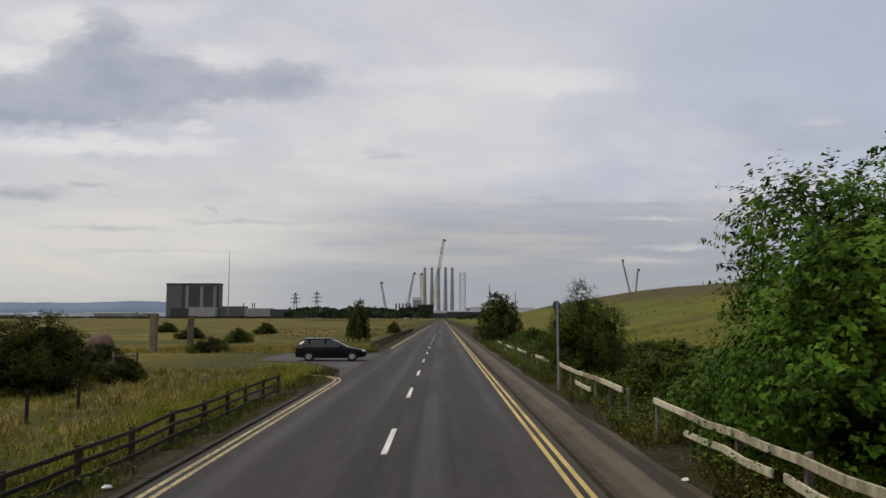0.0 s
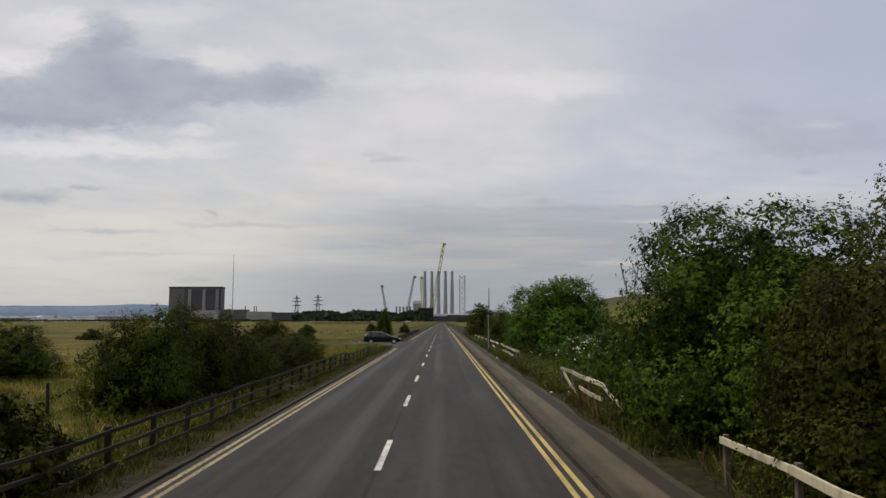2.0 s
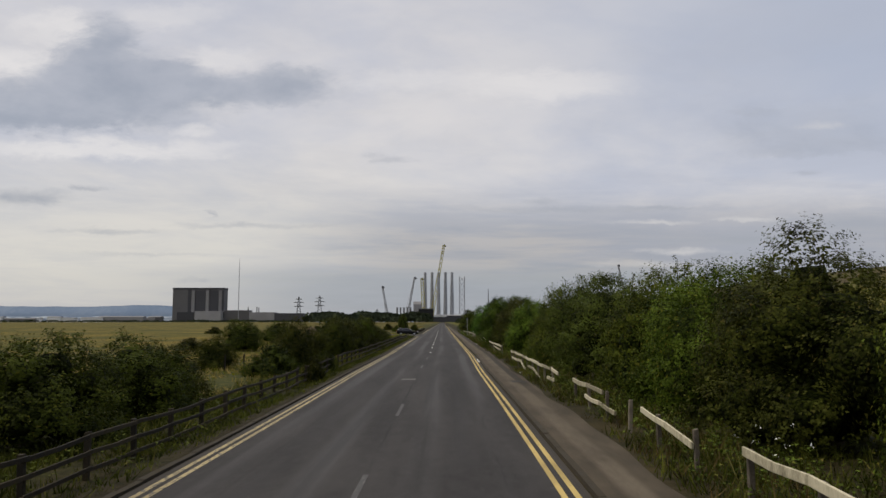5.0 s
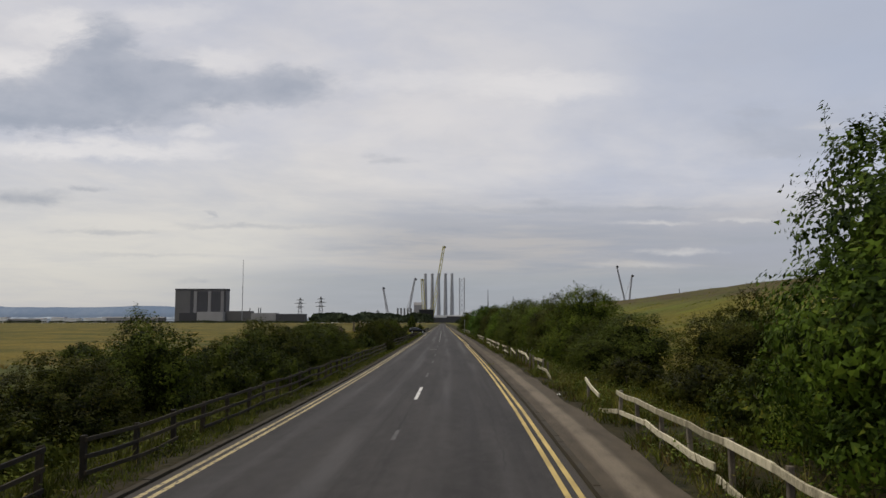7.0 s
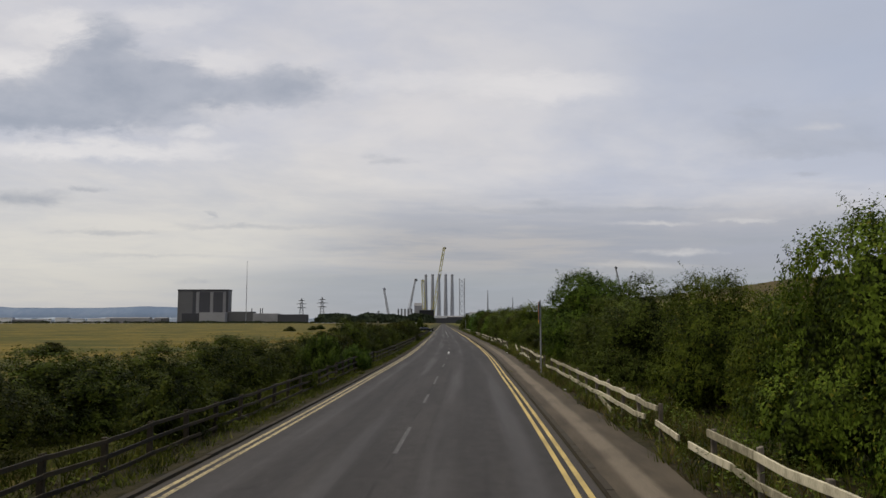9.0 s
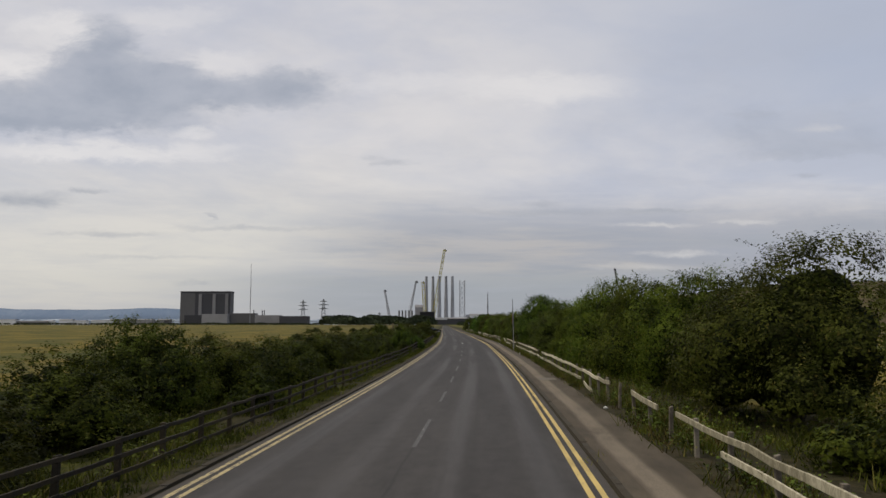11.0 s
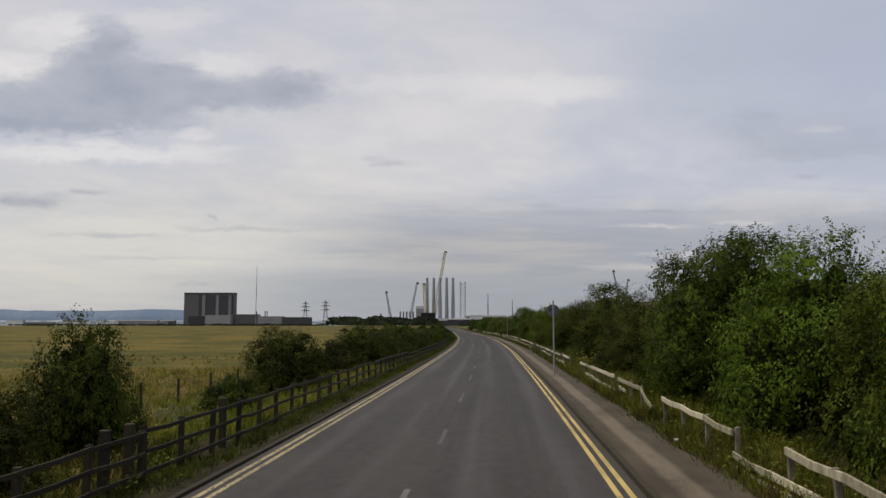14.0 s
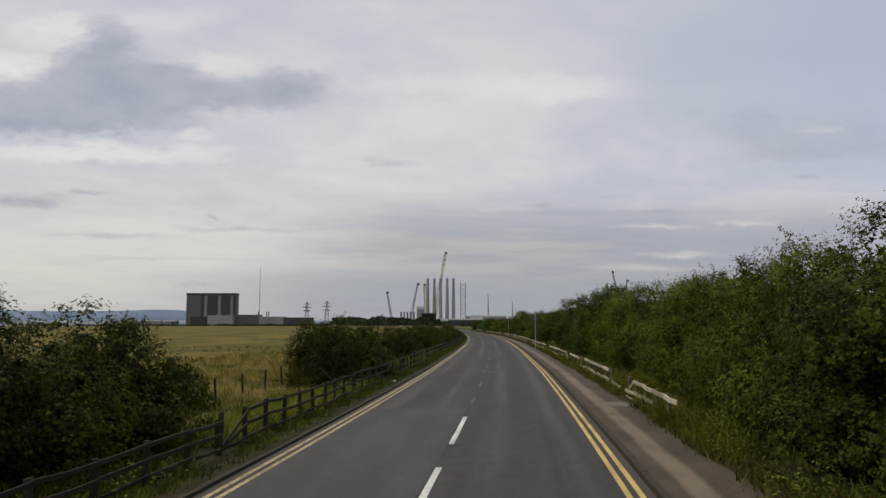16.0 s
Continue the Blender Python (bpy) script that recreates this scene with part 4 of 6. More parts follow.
RIGHT = [  # kind, s, d, length, width, height
    ("dark1", -89.6, 7.8, 5.8, 5.6, 5.7), ("low1", -83, 6.9, 3.4, 2.6, 2.0), ("bramble0", -70, 9.5, 5, 4, 1.4), ("low0", -62, 9.5, 4, 3.4, 1.3), ("bramble1", -52, 9.0, 5, 4, 1.3),
    ("low1", -44, 8.0, 3.6, 3.0, 1.3), ("dark0", -30.2, 7.0, 3.3, 3.4, 3.85), ("bramble0", -37, 8.6, 5, 3.6, 1.4), ("bramble1", -35, 11.5, 6, 4, 1.4), ("bramble0", -25, 9.4, 5, 4, 1.6),
    ("bramble1", -22.5, 7.6, 4.4, 3.0, 1.4), ("low0", -26.5, 12.5, 4, 3.4, 1.6), ("bramble0", -17.5, 8.4, 5, 4, 1.7), ("bramble1", -18, 11.5, 5, 4, 1.6), ("bramble0", -12.5, 7.2, 3.6, 2.6, 1.4),
    ("tree0", -11.5, 9.3, 7.4, 7.4, 5.3), ("low1", -5.2, 6.9, 3.6, 2.2, 1.2), ("bramble1", -1, 9.4, 4.6, 4.4, 1.6),
    ("bramble0", 3.5, 9.6, 6, 5, 2.0), ("bramble1", 8.5, 9.4, 6, 5, 2.15), ("bramble0", 12.5, 8.2, 3.8, 3.4, 1.9),
    ("bramble1", 15.5, 9.4, 5, 4.4, 2.1), ("bramble0", 18.5, 7.4, 3.6, 3.0, 1.5), ("tree1", 23.6, 7.8, 6.2, 6.0, 5.3), ("dark0", 29.6, 8.4, 5.4, 5, 4.7), ("dark1", 35.2, 8.5, 5.6, 5, 4.6), ("haw1", 40.8, 8.3, 5.0, 4.6, 4.2),
    ("bramble1", 46, 9.2, 5, 3.6, 1.5), ("dark0", 51.5, 9.3, 4.6, 4.6, 4.0), ("haw0", 56.8, 8.7, 5, 5, 4.7), ("dark0", 62.2, 9.0, 5.2, 5.0, 4.5),
    ("dark1", 68.6, 8.6, 6.0, 5.2, 4.35), ("haw1", 74, 9.2, 6, 5, 4.4), ("haw2", 79.2, 9.2, 5.4, 5, 4.2), ("dark0", 84.6, 9.3, 5.4, 5, 4.2),
    ("haw0", 91.6, 9.8, 6, 5.8, 4.65), ("olive0", 97.5, 9.4, 4, 4, 2.7), ("dark1", 103.6, 9.3, 5.2, 5.0, 2.95), ("dark0", 112.3, 11.8, 5, 4.8, 3.65), ("low0", 109.5, 8.4, 3.4, 2.6, 1.2), ("low1", 116.5, 9.0, 4, 3, 1.5),
    ("tree0", 129.2, 9.5, 7.0, 6.8, 5.75), ("low1", 122.6, 9.0, 4.4, 3.4, 2.0), ("haw0", 125.5, 9.6, 4.4, 4.0, 3.0), ("dark0", 136.6, 9.0, 4.6, 4.4, 3.2), ("dark1", 142, 9.4, 5, 5, 3.9),
    ("dark0", 148, 9.2, 5.8, 5, 4.2), ("haw2", 156.2, 9.3, 4.2, 4.2, 4.25), ("haw1", 160.8, 10, 3.6, 3.8, 3.6), ("haw0", 166, 9.2, 5, 5, 5.0),
    ("haw2", 171.5, 9.2, 5, 5, 4.5), ("haw1", 177.2, 8.8, 5.8, 5.2, 4.8), ("haw0", 184, 9.0, 5.4, 5, 4.5), ("haw2", 190, 9.6, 4.6, 5, 4.3), ("dark1", 198.6, 9.9, 6.4, 6.0, 5.0),
    ("low1", 206, 9.2, 4, 3, 1.4), ("low0", 212, 9.6, 4, 3, 1.4), ("dark1", 220, 10.0, 6.6, 6.2, 5.5), ("dark0", 226.6, 10.0, 4.6, 4.8, 4.4),
    ("low1", 231, 8.0, 4, 2.6, 1.2), ("dark1", 234.2, 9.4, 3.8, 4.0, 3.55), ("haw2", 246.2, 9.2, 4.4, 4.4, 4.2), ("tree0", 253, 8.9, 5.6, 5.4, 5.4),
    ("haw1", 260.2, 9.2, 5.0, 5, 4.8), ("haw0", 265.4, 9.6, 3.6, 4.2, 3.9), ("haw2", 271, 8.8, 4.8, 4.8, 5.0), ("dark0", 278, 9.3, 4.8, 4.8, 4.45), ("haw1", 283, 9.0, 4.6, 4.6, 4.3),
    ("haw1", 287.4, 8.9, 4.2, 4.6, 4.3), ("haw2", 291, 9.1, 5, 5, 4.2), ("haw1", 296, 8.8, 5.6, 5, 4.5), ("haw0", 301.5, 8.4, 5.4, 5, 4.4), ("dark0", 307, 8.5, 6, 5, 4.6), ("haw1", 313, 8.6, 6, 5, 4.3)]
LEFT = [
    ("olive0", -29.2, -15.4, 4.8, 4.4, 3.05), ("low0", -32, -12.6, 2.6, 2.2, 1.1), ("low1", -36, -16.5, 4, 3, 1.2), ("low0", -46, -20, 4, 3, 1.1), ("low1", -58, -17, 4, 3, 1.2),
    ("olive2", -9.5, -8.6, 4.6, 3.8, 2.0), ("olive1", -5, -8.4, 5, 3.8, 2.1), ("olive0", 0, -8.3, 5.4, 3.8, 2.15), ("olive2", 4.4, -8.3, 4, 3.6, 2.3), ("olive1", 8.4, -8.3, 4.4, 3.8, 3.2), ("olive2", 12.8, -8.1, 4.4, 3.8, 3.35),
    ("olive0", 17.3, -8.0, 4.4, 3.5, 3.1), ("olive2", 29, -8.0, 4.4, 3.8, 2.9), ("olive0", 34, -8.0, 4.8, 3.8, 3.05), ("olive1", 38.9, -7.9, 3.8, 3.6, 3.0),
    ("olive0", 25, -19, 4.5, 4.2, 3.1), ("olive1", 3, -20.5, 5.4, 4.8, 2.75), ("olive2", 47, -8.5, 3.2, 3.2, 2.6), ("olive1", 54.2, -8.2, 3.4, 3.2, 3.0), ("olive2", 54, -13, 3, 2.8, 2.1), ("low1", 59.6, -5.2, 1.7, 1.3, 1.25), ("low0", 66.2, -4.75, 1.5, 1.1, 1.15), ("low0", 62, -7.4, 3.6, 2.8, 1.6),
    ("olive1", 73, -8.8, 4.4, 3.6, 2.2), ("olive2", 77, -8.4, 5.5, 4, 2.5), ("olive0", 83, -8.3, 5.5, 4, 2.5), ("olive1", 89, -8.3, 5.5, 4, 2.5),
    ("olive2", 94.5, -8.3, 5, 4, 2.6), ("olive0", 99.6, -8.4, 5.2, 4, 2.95), ("olive1", 105.5, -8.3, 5, 3.8, 2.3), ("low1", 111, -7.8, 4.5, 3.4, 2.0), ("olive2", 116.6, -8.4, 4.6, 4, 3.0),
    ("olive0", 121.5, -8.2, 4, 3.6, 2.1), ("low0", 126, -7.6, 4, 3.2, 1.7), ("olive1", 130.5, -8.6, 5.5, 4, 2.2), ("bramble0", 135.4, -4.9, 2.3, 1.9, 1.4), ("bramble1", 139.2, -6.3, 3.4, 2.6, 2.1), ("olive2", 137, -8.4, 5, 4, 2.1),
    ("olive0", 143, -9.0, 6, 4, 2.25), ("olive1", 149, -9.0, 6, 4, 2.20), ("olive2", 155, -9.0, 6, 4, 2.25), ("olive0", 161, -9.0, 6, 4, 2.25), ("low1", 162, -5.7, 3.0, 2.0, 1.4), ("low0", 157.5, -5.8, 2.4, 1.8, 1.2), ("low1", 107, -5.7, 2.6, 1.8, 1.2), ("low0", 196, -5.8, 2.6, 1.8, 1.2), ("low1", 28.5, -5.9, 3.4, 2.2, 1.5), ("low0", 38, -5.8, 3.2, 2.2, 1.5), ("low1", 149.5, -5.2, 2.0, 1.5, 1.25), ("low0", 276, -5.8, 3.4, 2.2, 1.5),
    ("olive1", 167.5, -8.8, 6, 4, 2.25), ("olive2", 174, -8.6, 6, 4, 2.3), ("olive0", 180.5, -8.5, 6, 4, 2.3), ("olive1", 187, -8.4, 6, 4, 2.5), ("olive2", 192.5, -8.4, 5, 4, 2.5),
    ("olive0", 197.6, -8.5, 4.4, 4, 2.9), ("olive1", 203.4, -8.2, 5, 4, 2.1), ("olive2", 208.5, -8.0, 5, 4, 1.9), ("olive0", 213.4, -8.0, 4.6, 4, 2.1), ("olive1", 219, -8.0, 4.4, 4.0, 2.85),
    ("olive2", 223.2, -8.0, 4.2, 4.0, 2.95), ("low0", 228.9, -8.4, 3.6, 3, 1.65), ("low1", 233.4, -8.2, 4, 3, 1.7), ("olive0", 243.8, -7.8, 4.2, 3.9, 2.8), ("low1", 251.5, -8.0, 3.0, 2.2, 1.2),
    ("olive1", 264.4, -7.6, 2.6, 2.6, 2.95), ("olive2", 269.5, -7.6, 3.2, 3.0, 2.2), ("olive1", 275, -7.7, 4.4, 4.0, 3.05), ("olive0", 278.8, -7.7, 3.4, 3.6, 3.1), ("low1", 290.3, -11.2, 3.4, 3.2, 1.7),
    ("olive1", 304.2, -7.8, 5.4, 4.6, 3.3), ("olive2", 309, -7.7, 5.0, 4.4, 3.2), ("olive0", 313.5, -8.0, 4.6, 4, 2.7)]
for key, s, d, length, width, height in RIGHT + LEFT:
    plant(key, s, d + random.uniform(-0.15, 0.15), length * random.uniform(0.97, 1.05), width, height * random.uniform(0.97, 1.03))
# the rough hedge and trees beyond the side road
for s, d, h in ((-90, -9.0, 4.8), ):
    plant("dark1", s, d, 2.8, 2.8, h, label="dark upright thorn tree at the side road")
for s, d, ln, h in ((-84, -22, 4, 1.6), (-100, -33, 5, 1.7), (-92, -48, 4, 1.5), (-76, -38, 5, 1.6), (-130, -30, 5, 2.0), (-150, -55, 6, 2.0), (-112, -12, 3.5, 1.8), (-140, -8, 3.2, 2.2),
                    (-72, -52, 5, 1.8), (-160, -18, 4, 2.2), (20, -26, 4, 1.3), (75, -30, 4, 1.2), (110, -36, 4, 1.2), (-40, -30, 4.5, 1.6)):
    plant("low%d" % random.randint(0, 1), s, d, ln, ln * 0.8, h, group="scrub in the field")


# ---- fences ----
def post_mesh(h, wx, wy, mat, slant):
    bm = bmesh.new()
    vs = box(bm, (-wx / 2, -wy / 2, -0.35), (wx / 2, wy / 2, h), bevel=0.008)
    for v in bm.verts:
        if v.co.z > h - 0.05:
            v.co.z += (v.co.x / wx) * slant
    return finish("post", bm, mat)


def rail_mesh(length, tall, thick, mat, sag=0.0):
    bm = bmesh.new()
    box(bm, (-thick / 2, 0, -tall / 2), (thick / 2, length, tall / 2), bevel=0.006)
    bmesh.ops.bisect_plane(bm, geom=bm.verts[:] + bm.edges[:] + bm.faces[:], plane_co=(0, length / 2, 0), plane_no=(0, 1, 0))
    for v in bm.verts:
        if abs(v.co.y - length / 2) < 0.01:
            v.co.z -= sag
            v.co.x += sag * 0.5
    return finish("rail", bm, mat)


BAY = 2.0
DARK_POSTS = [post_mesh(1.0, 0.10, 0.085, M_WOOD_DARK, s) for s in (0.0, 0.03)]
DARK_RAILS = [rail_mesh(BAY + 0.12, 0.075, 0.036, M_WOOD_DARK, s) for s in (0.0, 0.012, 0.025)]
PALE_POSTS = [post_mesh(1.0, 0.085, 0.085, M_WOOD_POST, s) for s in (0.0, 0.03)]
PALE_RAILS = [rail_mesh(BAY + 0.1, 0.125, 0.045, M_WOOD_PALE, s) for s in (0.0, 0.015, 0.03)]


def fence(s0, s1, d, posts, rails, heights, rail_side, label, lost=0.0, lift=0.0, group="", drop_end=False, top=0.8):
    """Post-and-rail fence; top: the post tops over the road; heights: the rails, as shares of the posts' height; lost: share of missing rails."""
    x, y, a = at(s0, d)
    root = thing("fence", Matrix.Translation((x, y, 0)), label, "fence", group)
    n = max(1, int(round((s1 - s0) / BAY)))
    pts = []
    foot = sum(land(s0 + (s1 - s0) * i / 8, d) for i in range(9)) / 9 + lift
    tall = top - foot
    for i in range(n + 1):
        s = s0 + (s1 - s0) * i / n
        dd = d + random.uniform(-0.03, 0.03)
        px, py, pa = at(s, dd)
        pz = land(s, dd) + lift + random.uniform(-0.035, 0.03)
        pts.append(Vector((px - x, py - y, pz)))
        tilt = Euler((radians(random.gauss(0, 1.3)), radians(random.gauss(0, 1.5)), -pa))
        child("post", random.choice(posts), root, Matrix.LocRotScale(pts[-1], tilt, (1, 1, tall)))
    heights = [h * tall for h in heights]
    for i in range(n):
        for h in heights:
            if random.random() < lost and h != max(heights) or (random.random() < lost * 0.35):
                continue
            p, q = pts[i].copy(), pts[i + 1].copy()
            p.z += h + random.uniform(-.012, .012)
            q.z += h + random.uniform(-.012, .012)
            if drop_end and i == n - 1:
                q.z = land(s1, d) + 0.1 + h * 0.15
            if random.random() < lost * 0.12:
                q.z -= random.uniform(0.15, 0.4)
            off_side = Vector((rail_side, 0, 0))
            m = Matrix.Translation(p + off_side) @ (q - p).to_track_quat("Y", "Z").to_matrix().to_4x4()
            k = child("rail", random.choice(rails), root, m)
            k.scale = (1, (q - p).length / BAY, 1)
    return root


LAB_L = "dark-stained wooden post-and-rail fence on the grass verge"
H3 = (0.93, 0.58, 0.22)
for s0, s1, top, kw in ((-27, -6, 0.60, {}), (-5.9, 57, 0.78, {}), (58.5, 127.5, 0.72, {"lost": 0.02}), (129, 143, 0.78, {}), (143.3, 221.5, 0.70, {"lost": 0.01}), (222, 250, 0.9, {}), (250.2, 268, 0.92, {}),
                        (268.2, 287, 0.84, {}), (287.2, 304.4, 0.80, {"drop_end": True}), (304.6, 334, 0.68, {})):
    fence(s0, s1, -4.85, DARK_POSTS, DARK_RAILS, H3, 0.085, LAB_L, top=top, group="verge fences", **kw)
for s, z in ((263.1, 1.02), (268.6, 1.0), (269.6, 1.0)):
    x, y, a = at(s, -4.9)
    zf = land(s, -4.9)
    tagged(new("fence_post", DARK_POSTS[0]), "tall dark wooden post beside the verge fence", "post", "tall verge posts").matrix_basis = Matrix.LocRotScale((x, y, zf), Euler((0, 0, -a)), (1.5, 1.5, z - zf))
# a rail that has come loose and leans up out of the fence
x, y, a = at(288.5, -4.95)
u, v, a = at(292.6, -5.05)
loose = Vector((u - x, v - y, 1.02))
k = tagged(new("loose_rail", DARK_RAILS[1]), "dark fence rail come loose and leaning up", "rail")
k.matrix_basis = Matrix.Translation((x, y, 0.16)) @ loose.to_track_quat("Y", "Z").to_matrix().to_4x4() @ Matrix.Diagonal((1, loose.length / BAY, 1, 1))
fence(-150, -64, -4.9, DARK_POSTS, DARK_RAILS, H3, 0.085, "dark wooden fence beyond the side road", top=0.62, group="verge fences")
LAB_R = "bleached broken post-and-rail fence beside the footway"
POST_ANY = [post_mesh(1.0, 0.085, 0.085, M_WOOD_POST, s) for s in (0.0, 0.03)]


def broken_fence(posts, rails, d=5.68):
    """A stretch of the footway fence. posts: (s, height over the road); rails: (s, z, s, z) from end to end."""
    x, y, a = at(posts[0][0], d)
    root = thing("fence", Matrix.Translation((x, y, 0)), LAB_R, "fence", "footway fences")
    for s, top in posts:
        px, py, pa = at(s, d)
        foot = land(s, d) - 0.03
        tilt = Euler((radians(random.gauss(0, 1.6)), radians(random.gauss(0, 1.8)), -pa))
        child("post", random.choice(POST_ANY), root, Matrix.LocRotScale((px - x, py - y, foot), tilt, (1, 1, top - foot)))
    for s0, z0, s1, z1 in rails:
        n = max(1, round((s1 - s0) / 2.3))
        jig = [random.uniform(-0.018, 0.018) for _ in range(n + 1)]
        for i in range(n):
            ends = []
            for k, over in ((i, -0.03), (i + 1, 0.03)):
                s = s0 + (s1 - s0) * k / n
                qx, qy, _ = at(s + over, d - 0.07 + jig[k])
                ends.append(Vector((qx - x, qy - y, z0 + (z1 - z0) * k / n + jig[k])))
            p, q = ends
            m = Matrix.Translation(p) @ (q - p).to_track_quat("Y", "Z").to_matrix().to_4x4()
            k = child("rail", random.choice(PALE_RAILS), root, m)
            k.scale = (1, (q - p).length / (BAY + 0.1), random.uniform(0.88, 1.08))
    return root


def line_of(s0, s1, top, gap=2.2):
    n = max(1, round((s1 - s0) / gap))
    return [(s0 + (s1 - s0) * i / n, top + random.uniform(-0.02, 0.03)) for i in range(n + 1)]


broken_fence(line_of(-60, -47, 0.8), ((-60, 0.78, -55.5, 0.78), (-51, 0.76, -47, 0.74), (-53, 0.42, -50, 0.2)))
broken_fence(line_of(-44, -31, 0.85), ((-44, 0.82, -39.5, 0.82), (-35.5, 0.84, -31, 0.85)))
broken_fence(line_of(-28.5, -18, 0.95), ((-28.5, 0.88, -18.5, 0.88), (-25, 0.5, -22.5, 0.48)))
broken_fence(line_of(-15.8, -3, 0.95), ((-15.8, 0.89, -3, 0.88), (-13.8, 0.55, -10.2, 0.57), (-9.8, 0.58, -6.3, 0.5)))
broken_fence(line_of(12.1, 19.4, 0.95), ((12.1, 0.89, 19.4, 0.9), (19.4, 0.88, 21.6, 0.5), (12.6, 0.8, 15.4, 0.16), (15.8, 0.5, 19.2, 0.46), (13.6, 0.12, 16.2, 0.1)))
broken_fence(line_of(28, 42.3, 0.84), ((28, 0.76, 42.3, 0.74), (33.8, 0.5, 41.2, 0.44), (33.6, 0.14, 36.4, 0.1)))
broken_fence(line_of(51.4, 69.8, 0.82), ((51.4, 0.74, 53.6, 0.77), (54.3, 0.78, 69.7, 0.76), (70, 0.77, 71.6, 0.68), (52.4, 0.4, 58.3, 0.44), (58.3, 0.42, 60.4, 0.16), (61.6, 0.38, 63.9, 0.4), (63.9, 0.38, 66.6, 0.1), (68.7, 0.34, 70.6, 0.35)))
broken_fence(line_of(75, 87, 0.8), ((75, 0.74, 79.6, 0.76), (83.5, 0.74, 87, 0.55), (77, 0.4, 81, 0.36)))
broken_fence(line_of(89.4, 104, 0.84), ((89.4, 0.84, 93.4, 0.8), (93.4, 0.78, 95.6, 0.55), (98.8, 0.76, 102.5, 0.78), (100.4, 0.4, 103.9, 0.42), (103.9, 0.4, 105.8, 0.2)))
broken_fence([(115, 0.82)], ((114.9, 0.8, 117.4, 0.5), ))
broken_fence(line_of(120, 137.3, 0.86), ((120, 0.8, 126.6, 0.84), (126.6, 0.84, 132.4, 0.7), (132.4, 0.7, 137.3, 0.77), (117.4, 0.08, 120.2, 0.36), (120.4, 0.34, 123.2, 0.44), (123.2, 0.43, 128.0, 0.34), (128.2, 0.2, 130.4, 0.08), (133, 0.37, 135.1, 0.39), (133.8, 0.05, 135.8, 0.05)))
broken_fence(line_of(141.4, 163.3, 0.9), ((139.2, 0.44, 148.6, 0.45), (141.4, 0.83, 163.3, 0.78), (148.6, 0.45, 162.0, 0.44), (155.4, 0.36, 157.6, 0.08), (163.2, 0.46, 165.1, 0.41)))
broken_fence(line_of(167.1, 196.0, 0.85), ((165.9, 0.4, 187, 0.36), (167.1, 0.78, 194.6, 0.74), (188, 0.3, 190.3, 0.1)))
broken_fence(line_of(198.4, 224.6, 0.82), ((198.4, 0.74, 201.8, 0.7), (203.6, 0.73, 224.6, 0.73), (206.9, 0.42, 216, 0.34), (218.6, 0.3, 219.8, 0.22), (221.6, 0.33, 226.3, 0.32)))
broken_fence(line_of(226.2, 230.6, 0.82), ((226.2, 0.76, 230.6, 0.76), (226.4, 0.32, 228.6, 0.05)))
broken_fence(line_of(237, 254.6, 0.82), ((237, 0.76, 249, 0.76), (250.1, 0.75, 254.6, 0.75), (254.6, 0.73, 256.7, 0.32), (239.1, 0.32, 249.3, 0.29), (250.3, 0.46, 251.8, 0.44)))
broken_fence(line_of(258.4, 266, 0.78), ((258.4, 0.72, 266, 0.7), (266, 0.3, 281.7, 0.3), (266.1, 0.06, 269.5, 0.06)))
broken_fence(line_of(269.2, 282, 0.82), ((269.2, 0.75, 281.7, 0.72), (283, 0.29, 286.5, 0.24)))
broken_fence([(288.2, 0.78)] + line_of(290.1, 297, 0.76), ((290.1, 0.71, 298.8, 0.67), (287.8, 0.27, 294.4, 0.29), (288.8, 0.36, 290.1, 0.7), (287.9, 0.06, 289.9, 0.04)))

# ---- grass and weeds ----
def tufts(name, spots, tall, mat, label, blades=6, wide=0.012):
    """Blades of grass in bunches, one mesh; spots: (s, d, scale) triples."""
    base = []
    for s, d, k in spots:
        x, y, _ = at(s, d)
        base.append((x, y, land(s, d) - 0.02, k))
    base = np.array(base)
    b = np.repeat(base, blades, axis=0)
    n = len(b)
    p = b[:, :3] + np.c_[rng.normal(0, 0.1, (n, 2)), np.zeros(n)]
    hh = (tall * b[:, 3] * rng.uniform(0.5, 1.25, n))[:, None]
    ang = rng.uniform(0, 2 * np.pi, n)
    side = np.c_[np.cos(ang), np.sin(ang), np.zeros(n)] * (wide * rng.uniform(0.7, 1.6, n))[:, None] * (0.6 + 0.4 * b[:, 3:4])
    bend = rng.normal(0, 0.45, (n, 3)) * (1, 1, 0) * hh
    tip = p + np.array([0, 0, 1.0]) * hh + bend
    pts = np.stack([p - side, p + side, tip], 1)
    return tagged(new(name, tris(name, pts, mat)), label, "grass", kind="stuff")


def scatter(n, s0, s1, d0, d1, k0=0.6, k1=1.3):
    out = []
    for _ in range(n):
        s, d = random.uniform(s0, s1), random.uniform(d0, d1)
        if d < 0 and -64 < s < -27 and d > -32 and abs(s + 47) < 9.0:
            continue
        if noise.noise((s * 0.25, d * 0.5, 5.0)) > -0.28 + random.uniform(-.2, .2):
            out.append((s, d, random.uniform(k0, k1)))
    return out


